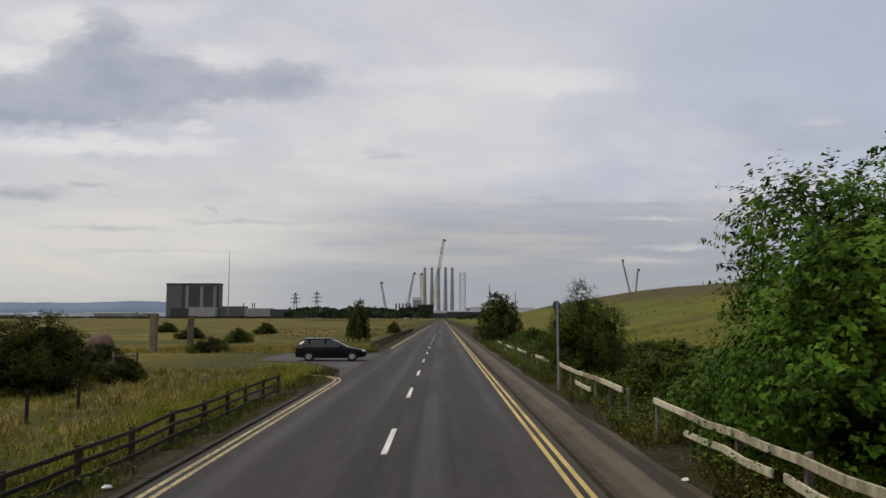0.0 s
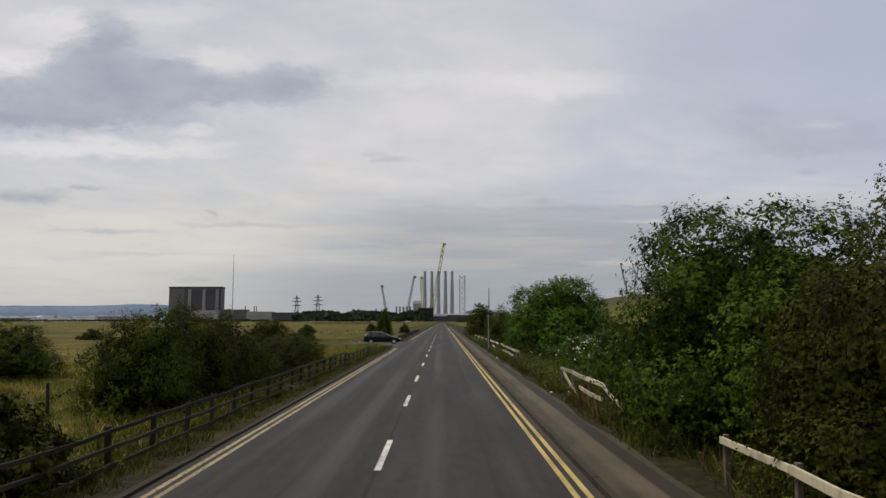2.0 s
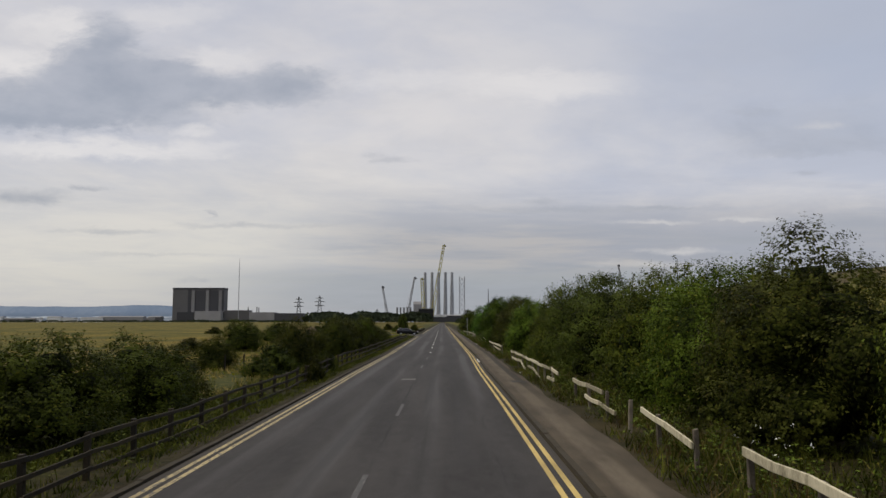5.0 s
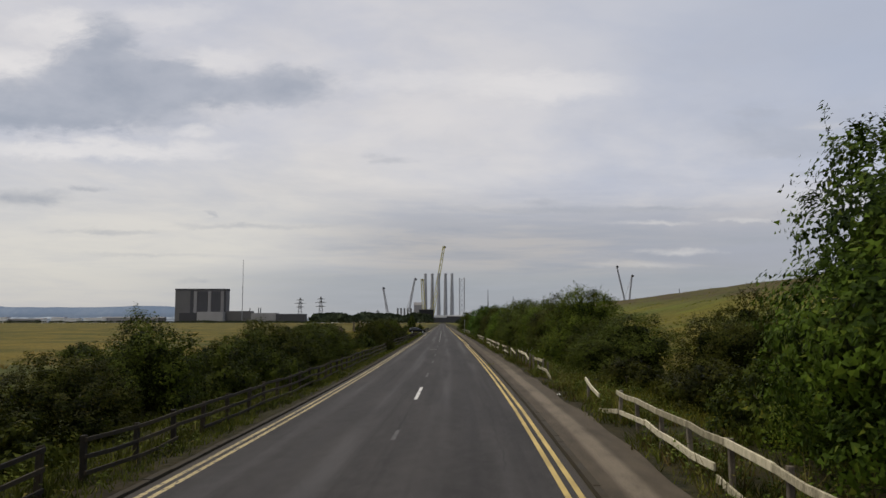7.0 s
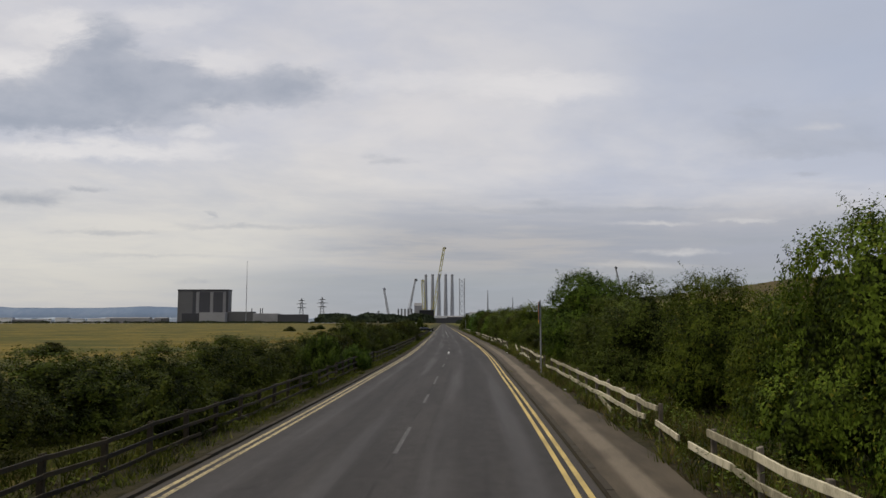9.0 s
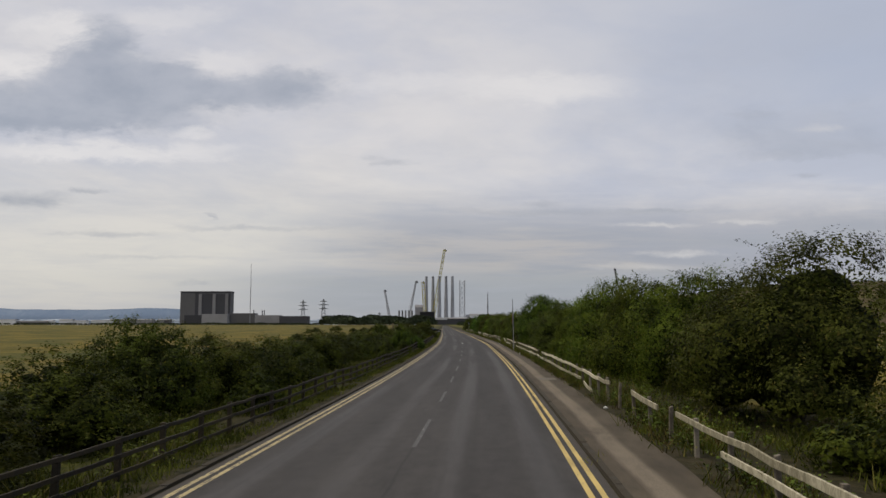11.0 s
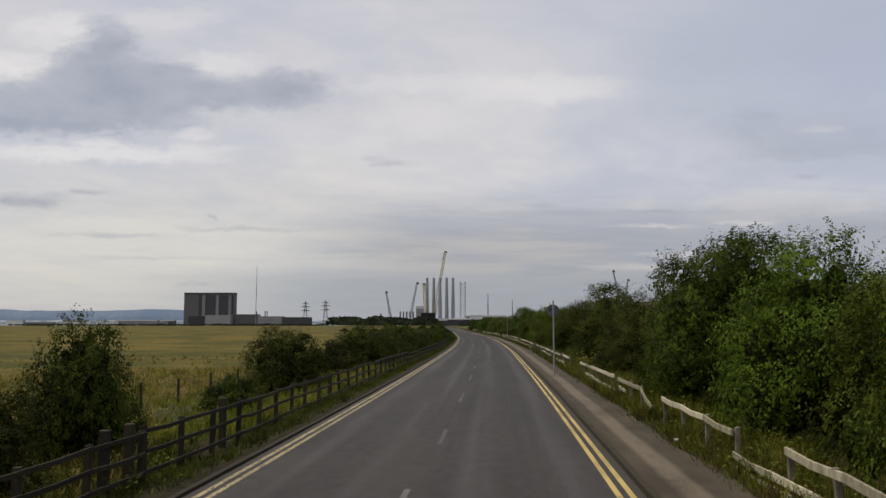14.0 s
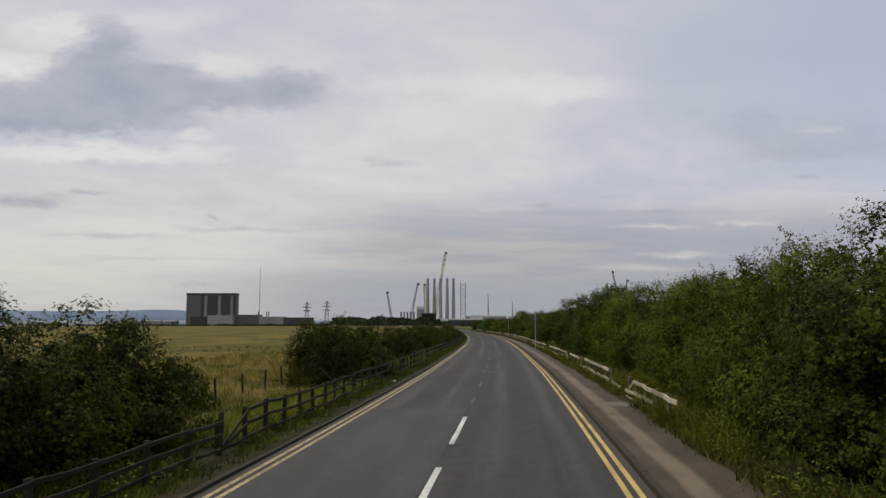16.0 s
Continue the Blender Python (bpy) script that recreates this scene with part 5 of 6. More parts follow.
tufts("verge_grass", scatter(17000, -60, 330, -5.2, -3.95, 0.25, 1.2), 0.19, M_VERGE, "short uneven green grass on the narrow verge")
in_open = lambda s: s < -12 or 226 < s < 262 or 283 < s < 303
behind = scatter(15000, -70, 330, -7.6, -4.9, 0.6, 1.5)
tufts("field_grass", [p for p in behind if in_open(p[0])], 0.38, M_LONG, "long dull yellow-green grass behind the dark fence")
# beside the scrub a darker blade colour stands in for the hedge's shade
tufts("hedge_grass", [p for p in behind if not in_open(p[0])], 0.33, M_VERGE, "dull green grass at the foot of the scrub, coloured darker for hedge shade")
open_land = []
for s0, s1, n in ((-75, 0, 15000), (0, 22, 2600), (22, 72, 4500), (226, 302, 16000)):
    open_land += scatter(n, s0, s1, -26, -5.2, 0.5, 1.5)
tufts("dry_grass", [p for p in open_land if noise.noise((p[0] * 0.09, p[1] * 0.2, 2.0)) > random.uniform(-0.35, 0.1)], 0.24, M_STRAW, "dry straw-coloured grass in the field", wide=0.015)
tufts("green_field_grass", [p for s0, s1, n in ((-75, 0, 7000), (0, 22, 2600), (22, 72, 2200), (228, 300, 6000)) for p in scatter(n, s0, s1, -24, -5.2, 0.5, 1.4)], 0.27, M_GRASS, "patchy green grass in the field", wide=0.015)
tufts("fence_grass", scatter(5200, -30, 330, -5.5, -4.55, 0.4, 1.3), 0.24, M_VERGE, "uneven green grass below the rails of the dark fence", wide=0.01)
tufts("footway_weeds", scatter(9000, -80, 330, 5.1, 6.4, 0.3, 1.2), 0.34, M_VERGE, "weeds and grass at the footway edge")
tufts("gutter_weeds", [(random.gauss(s, 0.35), random.gauss(3.72, 0.06), random.uniform(0.3, 0.9)) for s in (-9.7, -9.2, -3.2, -1.5, 8, 41, 92, 139, 171, 205, 238, 247, 263) for _ in range(14)], 0.16, M_GRASS, "small green weeds in the gutter")
tufts("dry_weeds", scatter(5200, -80, 330, 5.2, 7.2, 0.5, 1.4) + scatter(1900, -12, 22, 5.25, 7.4, 0.8, 1.9), 0.3, M_WEED, "dry brown weeds along the broken fence")
tufts("fence_straw", scatter(3600, 222, 306, 5.3, 7.4, 0.5, 1.4) + scatter(700, 104, 124, 5.6, 8.5, 0.5, 1.3), 0.42, M_LONG, "yellowing grass at the foot of the broken fence", wide=0.009)
tussocks = []
while len(tussocks) < 1800:
    s, d = random.uniform(-330, 300), -9 - 30 * random.random() ** 1.4
    if noise.noise((s * 0.03, d * 0.06, 8.0)) > random.uniform(-0.2, 0.35):
        tussocks.append((s, d, random.uniform(0.4, 1.3)))
tufts("field_tussocks", tussocks[::2], 0.34, M_STRAW, "straw-coloured tussocks scattered over the field", blades=9, wide=0.035)
tufts("green_tussocks", tussocks[1::2], 0.34, M_LONG, "dull-green tussocks scattered over the field", blades=9, wide=0.035)
mound = []
while len(mound) < 1500:
    s, d = random.uniform(-330, 120), 13 + 90 * random.random() ** 1.3
    if noise.noise((s * 0.04, d * 0.05, 1.0)) > random.uniform(0.0, 0.25):
        mound.append((s, d, random.uniform(0.5, 1.4)))
tufts("mound_tussocks", mound, 0.24, M_GRASS, "green tussocks scattered over the mound", blades=9, wide=0.035)
tufts("tall_grass", scatter(13000, -80, 330, 5.7, 9.5, 0.6, 1.4), 0.33, M_VERGE, "tall green grass below the hedge")
tufts("slope_grass", scatter(3500, -90, 330, 11, 26, 0.6, 1.4), 0.4, M_LONG, "long dull grass on the slope", wide=0.018)


def leafy_weeds(name, spots, mat, label, leaf, tall):
    """Low clumps of broad leaves on short stalks, one mesh."""
    base = np.array([(*at(s, d)[:2], land(s, d), k) for s, d, k in spots])
    n = len(base)
    each = 14
    b = np.repeat(base, each, axis=0)
    h = rng.uniform(0.1, 1.0, n * each) * tall * b[:, 3]
    c = np.c_[b[:, :2] + rng.normal(0, 0.13, (n * each, 2)) * b[:, 3:4], b[:, 2] + h]
    up = np.tile((0.0, 0.0, 0.6), (n * each, 1))
    pts = leaf_cloud(c, up, leaf, 0.03, n * each, np.arange(n * each))
    return tagged(new(name, tris(name, pts, mat)), label, "weeds", kind="stuff")


M_WEED_LEAF = leaf_material("dull_weed_leaf", (0.022, 0.032, 0.004), (0.082, 0.1, 0.014), (0.17, 0.11, 0.035))
leafy_weeds("footway_nettles", scatter(6500, -70, 330, 5.3, 7.6, 0.5, 1.5) + scatter(3400, -62, 13, 5.15, 7.2, 0.7, 1.9) + scatter(700, -8, 13, 5.4, 8.2, 0.6, 1.6), M_WEED_LEAF, "low leafy weeds and nettles along the broken fence", 0.07, 0.42)
leafy_weeds("verge_nettles", scatter(3200, -30, 330, -7.4, -4.3, 0.4, 1.4), M_WEED_LEAF, "low leafy weeds along the dark fence", 0.08, 0.34)


def flowers(name, spots, mat, label, size=0.03, stalk=0.6):
    """Small flower heads in loose bunches above the weeds."""
    pts = []
    for s, d, n, spread in spots:
        for _ in range(n):
            ss, dd = s + random.gauss(0, spread), d + random.gauss(0, spread * 0.6)
            x, y, _a = at(ss, dd)
            c0 = Vector((x, y, land(ss, dd) + stalk * random.uniform(0.7, 1.3)))
            for _k in range(5):
                v = Vector((random.gauss(0, 1), random.gauss(0, 1), random.gauss(0.4, 0.6))).normalized() * size
                u = Vector((random.gauss(0, 1), random.gauss(0, 1), random.gauss(0, 1))).normalized() * size
                q = c0 + Vector((random.gauss(0, 1), random.gauss(0, 1), random.gauss(0, 0.5))) * size * 1.4
                pts.append([tuple(q - u), tuple(q + u), tuple(q + v)])
    return tagged(new(name, tris(name, pts, mat)), label, "flowers", kind="stuff")


M_RAGWORT = mottled("yellow_ragwort", (0.55, 0.40, 0.05), (0.75, 0.58, 0.08), 30, 90, 0.6)
flowers("ragwort_flowers", ((231.5, 6.6, 16, 0.9), (229, 6.5, 8, 0.6), (303, 7.0, 8, 0.7), (60, 7.0, 5, 0.6)), M_RAGWORT, "yellow ragwort flowers among the roadside weeds", 0.024, 0.8)
flowers("white_flowers", ((227.5, 6.9, 14, 0.7), (88, 6.6, 8, 0.8), (-3, 8, 10, 1.5)), M_PETAL, "small white flowers among the roadside weeds", 0.02, 0.7)
# white specks serve as bindweed flowers and as painted glints of pale leaves
flowers("bindweed_flowers", ((9, 7.9, 60, 1.5), (6, 8.3, 26, 1.2), (12, 7.6, 16, 0.8)), M_PETAL, "white bindweed flowers over the bramble thicket", 0.034, 1.45)
tufts("seed_heads", scatter(1200, -60, 330, 5.4, 7.0, 0.7, 1.4), 0.55, M_WEED, "tall dry seed heads along the broken fence", blades=4, wide=0.009)
M_LITTER = mottled("dirty_white_litter", (0.45, 0.44, 0.42), (0.7, 0.69, 0.66), 20, 60, 0.7)
for s, d in ((-11.5, -4.0), (-12, 5.0), (13, 5.1), (62, 5.2), (112.5, 5.05), (150, 5.2), (196, 5.25), (280, -4.05), (262, 5.3)):
    x, y, a = at(s, d)
    bm = bmesh.new()
    bmesh.ops.create_icosphere(bm, subdivisions=2, radius=0.07)
    for v in bm.verts:
        v.co *= 1 + 0.5 * noise.noise(v.co * 30 + Vector((s, d, 0)))
        v.co.z *= 0.5
    tagged(new("litter", finish("litter", bm, M_LITTER)), "scrap of dirty white litter on the verge", "litter", "verge litter").location = (x, y, max(land(s, d), 0.06) + 0.02)


# ---- the far works across the estuary ----
FAR = 4300.0


def far_at(px, depth=FAR):
    """Plan place of a far thing that stands px to the right of the middle of the view (a tangent), depth ahead of half way."""
    x, y, _ = ride(ridden(8))
    return x + px * depth, y + depth


M_CLAD_DARK = mottled("dark_grey_cladding", (0.045, 0.045, 0.05), (0.064, 0.064, 0.07), 0.02, 0.3, 0.8)
M_CLAD = mottled("grey_cladding", (0.095, 0.092, 0.093), (0.13, 0.127, 0.127), 0.02, 0.3, 0.8)
M_CLAD_SOFT = mottled("mid_grey_cladding", (0.17, 0.167, 0.17), (0.225, 0.22, 0.22), 0.02, 0.3, 0.8)
M_CLAD_PALE = mottled("pale_grey_cladding", (0.22, 0.215, 0.22), (0.29, 0.285, 0.285), 0.02, 0.3, 0.8)
M_WHITE_WALL = mottled("white_sheet_wall", (0.55, 0.55, 0.55), (0.7, 0.7, 0.7), 0.05, 0.5, 0.7)
M_BLACK_SHEET = mottled("black_sheet_cladding", (0.012, 0.012, 0.014), (0.022, 0.022, 0.025), 0.05, 0.5, 0.8)
M_LEG = mottled("pale_grey_painted_steel", (0.24, 0.245, 0.26), (0.33, 0.335, 0.35), 0.05, 0.5, 0.6)
M_CRANE = mottled("weathered_crane_steel", (0.22, 0.22, 0.235), (0.32, 0.32, 0.335), 0.05, 0.5, 0.6)
M_CRANE_Y = mottled("yellow_crane_paint", (0.34, 0.31, 0.10), (0.44, 0.40, 0.15), 0.05, 0.5, 0.6)
M_PYLON = mottled("pylon_steel", (0.16, 0.165, 0.175), (0.22, 0.225, 0.235), 0.05, 0.5, 0.6)
# the hills' base colour carries the blue of distance haze
M_HILL = mottled("far_hill_painted_haze", (0.14, 0.185, 0.26), (0.185, 0.23, 0.30), 0.004, 0.03, 1.0, spec=0.0)
M_FAR_WOOD = mottled("far_woodland_leaf", (0.022, 0.030, 0.018), (0.045, 0.055, 0.03), 0.05, 0.6, 1.0, spec=0.05)

K = FAR / LENS_F   # metres to one unit of the view at that distance


def block(parent, name, x0, x1, y0, y1, z0, z1, mat, label=""):
    bm = bmesh.new()
    box(bm, (x0, y0, z0), (x1, y1, z1), bevel=min(x1 - x0, z1 - z0) * 0.01)
    return child(name, finish(name, bm, mat), parent, None, label)


x0, y0 = far_at(-0.3277)
station = thing("power_station", Matrix.Translation((x0, y0, 0)), "huge dark grey block-shaped power station with pale columns", "power station")
W, T = 90 * K, 57 * K
block(station, "main_hall", -W * 0.5, W * 0.5, 0, 70, 0, T, M_CLAD)
block(station, "roof_edge", -W * 0.505, W * 0.505, -1.5, 71, T, T + 3 * K * 0.9, M_CLAD_DARK)
block(station, "side_panel", -W * 0.2, -W * 0.13, -3, -0.02, 0, T * 0.99, M_CLAD_DARK)
for a, b in ((-0.06, 0.14), (0.22, 0.41), (0.455, 0.495)):
    block(station, "dark_panel", W * a, W * b, -3, -0.02, T * 0.25, T * 0.97, M_CLAD_DARK)
for c in (-0.095, 0.18, 0.432):
    block(station, "column", W * (c - 0.034), W * (c + 0.026), -5, -0.02, T * 0.22, T * 0.96, M_CLAD_SOFT)
block(station, "annex", 0.0 * W, W * 0.5, -60, -6, 0, T * 0.33, M_CLAD_PALE)
block(station, "annex", -W * 0.35, -W * 0.02, -50, -6, 0, T * 0.3, M_CLAD_DARK)
block(station, "low_hall", W * 0.51, W * 1.0, -10, 60, 0, T * 0.36, M_CLAD)
block(station, "low_hall", W * 1.0, W * 1.5, -10, 60, 0, T * 0.30, M_CLAD_PALE)
block(station, "low_hall", W * 1.5, W * 2.05, -30, 60, 0, T * 0.27, M_CLAD_DARK)
for c in (0.95, 1.12, 1.16):
    block(station, "chimney", W * c, W * (c + 0.015), 10, 14, 0, T * 0.46, M_CLAD_DARK)

# other far sheds on both sides
for px, wide, tall, mat, lab in ((-0.43, 70, 9, M_CLAD_PALE, "low pale grey industrial shed by the estuary"), (-0.47, 34, 6, M_WHITE_WALL, "low white shed by the estuary"), (-0.505, 30, 5, M_WHITE_WALL, "low white shed by the estuary"),
                                 (-0.575, 70, 4, M_CLAD_SOFT, "long grey shed by the estuary"), (-0.52, 20, 8, M_WHITE_WALL, "low white shed by the estuary"), (-0.545, 14, 5, M_WHITE_WALL, "low white shed by the estuary"), (-0.45, 24, 7, M_CLAD_PALE, "low pale shed by the estuary"), (-0.40, 36, 6, M_CLAD_PALE, "low pale shed by the estuary"), (-0.60, 26, 8, M_WHITE_WALL, "low white shed by the estuary"), (-0.385, 20, 9, M_CLAD, "low grey shed by the estuary"), (-0.14, 30, 6, M_WHITE_WALL, "low white building by the works"), (-0.055, 26, 5, M_WHITE_WALL, "low white building by the works"),
                                 (0.055, 40, 5, M_CLAD_PALE, "low pale shed by the quay"), (0.085, 30, 8, M_CLAD_PALE, "low pale shed by the quay"), (0.03, 60, 8, M_CLAD_DARK, "long dark shed by the quay"), (0.045, 22, 15, M_WHITE_WALL, "low white building by the quay"), (0.07, 40, 14, M_CLAD_PALE, "long pale shed by the quay"), (0.105, 36, 13, M_WHITE_WALL, "low white shed by the quay"), (-0.115, 40, 7, M_CLAD_PALE, "low pale shed by the works"),
                                 (-0.034, 13, 30, M_CLAD_PALE, "tall white tower block at the quay")):
    fx, fy = far_at(px, FAR - 150 - 60 * (len(lab) % 3) - 400 * abs(px))
    sh = thing("shed", Matrix.Translation((fx, fy, 0)), lab, "shed", "far sheds")
    ww, tt = wide * K, (tall * 0.6 + 4 if px < -0.35 else tall + 4) * K
    block(sh, "wall", -ww / 2, ww / 2, 0, 40, -2, tt * 0.86, mat)
    bm = bmesh.new()
    box(bm, (-ww / 2 - 1, -1, tt * 0.86), (ww / 2 + 1, 41, tt))
    for v in bm.verts:
        if v.co.z > tt * 0.9:
            v.co.y = 20 + (v.co.y - 20) * 0.3
    child("roof", finish("roof", bm, M_CLAD_SOFT), sh)
fx, fy = far_at(-0.0225, FAR - 300)
hall = thing("assembly_hall", Matrix.Translation((fx, fy, 0)), "black box-shaped assembly hall with a grey door", "building")
block(hall, "wall", -12 * K, 12 * K, 0, 60, 0, 21 * K, M_BLACK_SHEET)
block(hall, "roof", -12.4 * K, 12.4 * K, -1, 61, 21 * K, 22 * K, M_CLAD)
block(hall, "door", -9 * K, -2 * K, -1.5, -0.02, 0, 5 * K, M_CLAD)


def lattice(bm, a, b, w0, w1, bays, r):
    """A square lattice boom between two points."""
    a, b = Vector(a), Vector(b)
    q = (b - a).to_track_quat("Z", "Y").to_matrix()
    ring = lambda f: [a.lerp(b, f) + q @ Vector((sx * (w0 + (w1 - w0) * f) / 2, sy * (w0 + (w1 - w0) * f) / 2, 0)) for sx, sy in ((-1, -1), (1, -1), (1, 1), (-1, 1))]
    for i in range(bays):
        p, n = ring(i / bays), ring((i + 1) / bays)
        for j in range(4):
            tube(bm, p[j], n[j], r, r, 4)
            tube(bm, p[j], n[(j + 1) % 4], r * 0.7, r * 0.7, 4)


# jack-up vessel with five tall legs, a lattice leg and a deck
fx, fy = far_at(-0.008)
rig = thing("jack_up_vessel", Matrix.Translation((fx, fy, 0)), "jack-up vessel with tall pale grey legs and a white deck", "ship")
for i, px in enumerate((-20.5, -8.5, 3, 15, 26.5)):
    bm = bmesh.new()
    for k in range(6):
        tube(bm, (0, 0, k * 14.3 * K + 3), (0, 0, (k + 1) * 14.3 * K + 3), (3.9 - k * 0.28) * K, (3.62 - k * 0.28) * K, 14)
    tube(bm, (0, 0, 84.5 * K), (0, 0, 85.5 * K), 2.6 * K, 2.6 * K, 14)
    child("leg", finish("leg", bm, M_LEG), rig, Matrix.Translation((px * K, random.uniform(-10, 30), 0)))
bm = bmesh.new()
lattice(bm, (44 * K, 0, 0), (44 * K, 0, 79 * K), 9 * K, 9 * K, 9, 0.55 * K)
child("lattice_leg", finish("lattice_leg", bm, M_LEG), rig)
block(rig, "deck", -4 * K, 66 * K, -20, 60, 9 * K, 13 * K, M_WHITE_WALL)
block(rig, "hull", -26 * K, 62 * K, -20, 60, 0, 9 * K, M_CLAD_DARK)
block(rig, "cabin", 50 * K, 62 * K, 0, 30, 13 * K, 18 * K, M_LEG)

for px, base_x, base_z, tip_x, tip_z, wide, mat, lab, dep in (
        (-0.017, 2, 6, 24, 135, 5, M_CRANE_Y, "very tall pale crawler crane with a raised boom", FAR), (-0.026, 2, 2, -3, 76, 6, M_CRANE_Y, "yellow crane with a steep boom", FAR - 40),
        (-0.044, -6, 2, 8, 78, 3, M_CRANE, "grey crawler crane with a raised boom", FAR), (-0.075, 4, 2, -8, 62, 3, M_CRANE, "grey crawler crane with a raised boom", FAR),
        (0.243, 8, 40, -9, 100, 2, M_LEG, "distant crane leaning behind the mound", FAR), (0.252, -2, 40, 6, 84, 2, M_LEG, "distant crane leaning behind the mound", FAR)):
    fx, fy = far_at(px, dep)
    crane = thing("crane", Matrix.Translation((fx, fy, 0)), lab, "crane", "far cranes")
    bm = bmesh.new()
    lattice(bm, (base_x * K, 0, base_z * K * 0.5), (tip_x * K, 0, tip_z * K), wide * K, wide * K * 0.7, 14, 0.5 * K)
    child("boom", finish("boom", bm, mat), crane)
    block(crane, "cab", (base_x - 5) * K, (base_x + 5) * K, -12, 12, 0, base_z * K * 0.5 + 6 * K, mat)
    bm = bmesh.new()
    tube(bm, (tip_x * K, 0, tip_z * K), ((tip_x + 3) * K, 0, (tip_z - 3) * K), 1.6 * K, 1.6 * K, 6)
    child("boom_head", finish("boom_head", bm, M_CLAD_DARK), crane)
    bm = bmesh.new()
    tube(bm, ((base_x - 5) * K, 0, base_z * K + 5 * K), (tip_x * K, 0, tip_z * K), 0.25 * K, 0.25 * K, 4)
    child("stay_cable", finish("stay_cable", bm, M_CRANE), crane)
# row of short dark piles
for i in range(5):
    fx, fy = far_at(-0.061 + i * 0.0045, FAR - 60)
    bm = bmesh.new()
    tube(bm, (0, 0, 0), (0, 0, 24 * K), 1.4 * K, 1.4 * K, 10)
    tube(bm, (0, 0, 24 * K), (0, 0, 25 * K), 1.6 * K, 1.6 * K, 10)
    tagged(new("monopile", finish("monopile", bm, M_CLAD)), "grey steel tube standing upright on the quay", "pile", "row of piles").location = (fx, fy, 0)

for px, top in ((-0.193, 44), (-0.165, 46), (-0.088, 22), (-0.10, 18)):
    fx, fy = far_at(px)
    py = thing("pylon", Matrix.Translation((fx, fy, 0)), "grey lattice electricity pylon with three pairs of arms", "pylon", "far pylons")
    bm = bmesh.new()
    lattice(bm, (0, 0, 0), (0, 0, top * K), 9 * K * top / 45, 1.4 * K, 8, 0.35 * K)
    child("tower", finish("tower", bm, M_PYLON), py)
    for f, ww in ((0.62, 8.5), (0.77, 9.5), (0.9, 6.5)):
        bm = bmesh.new()
        for sg in (-1, 1):
            tube(bm, (0, 0, top * K * (f + 0.03)), (sg * ww * K * top / 45, 0, top * K * f), 0.6 * K, 0.3 * K, 4)
            tube(bm, (0, 0, top * K * f), (sg * ww * K * top / 45, 0, top * K * f), 0.5 * K, 0.3 * K, 4)
        child("arm", finish("arm", bm, M_PYLON), py)


def mast(x, y, tall, lab, mat, r):
    m = thing("mast", Matrix.Translation((x, y, 0)), lab, "mast", "far masts")
    bm = bmesh.new()
    tube(bm, (0, 0, 0), (0, 0, tall * 0.6), r, r * 0.8, 6)
    tube(bm, (0, 0, tall * 0.6), (0, 0, tall), r * 0.8, r * 0.4, 6)
    child("pole", finish("pole", bm, mat), m)
    bm = bmesh.new()
    tube(bm, (0, 0, tall * 0.56), (0, 0, tall * 0.565), r * 2.2, r * 2.2, 8)
    child("platform", finish("platform", bm, mat), m)


mast(-583, 2000, 185, "thin tall radio mast on the far shore", M_PYLON, 1.1)
fx, fy = far_at(0.061)
mast(fx, fy, 58 * K, "thin dark mast by the quay", M_CLAD, 1.2 * K)
fx, fy = far_at(0.095)
mast(fx, fy, 46 * K, "thin dark mast by the quay", M_CLAD, 1.0 * K)
for px, z in ((0.318, 70), (0.36, 72), (0.38, 68)):
    fx, fy = far_at(px, 1500)
    mast(fx, fy, z, "thin pole behind the grassy mound", M_CLAD, 1.3)

# long hills on the horizon, the blue of the haze put into their colour
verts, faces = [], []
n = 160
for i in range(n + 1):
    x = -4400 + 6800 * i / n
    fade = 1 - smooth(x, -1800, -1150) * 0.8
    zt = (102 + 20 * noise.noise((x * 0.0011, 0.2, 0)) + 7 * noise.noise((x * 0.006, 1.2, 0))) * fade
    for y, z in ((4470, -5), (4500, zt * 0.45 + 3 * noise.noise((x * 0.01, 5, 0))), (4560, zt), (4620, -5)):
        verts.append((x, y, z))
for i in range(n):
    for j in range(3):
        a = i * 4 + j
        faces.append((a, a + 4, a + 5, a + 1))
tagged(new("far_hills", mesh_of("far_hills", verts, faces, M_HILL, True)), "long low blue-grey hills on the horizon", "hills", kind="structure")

# far shore below the hills: a low strip with pale and dark patches, haze painted in
def shore_material():
    m, n, b = material("far_shore_painted_haze", 1.0, 0.0, 0.0)
    px_, py_, pz_ = n.split(n.node("ShaderNodeTexCoord").outputs["Object"])
    patches = n.noise(n.xyz(n.math("MULTIPLY", px_, 0.012), n.math("MULTIPLY", pz_, 0.12)), 1.0, 5, 0.6)
    # blue-grey tones with the haze already mixed in
    c = n.mix(n.ramp(patches, 0.4, 0.55), (0.13, 0.16, 0.20), (0.29, 0.33, 0.385))
    n.put(b.inputs["Base Color"], n.mix(n.ramp(patches, 0.60, 0.68), c, (0.55, 0.56, 0.57)))
    return m


verts, faces = [], []
for i in range(161):
    x = -3900 + 3600 * i / 160
    z = 34 + 9 * noise.noise((x * 0.004, 0.7, 0))
    verts += [(x, 4430, -3), (x, 4440, z * 0.8), (x, 4465, z)]
faces = [(3 * i + j, 3 * i + j + 3, 3 * i + j + 4, 3 * i + j + 1) for i in range(160) for j in range(2)]
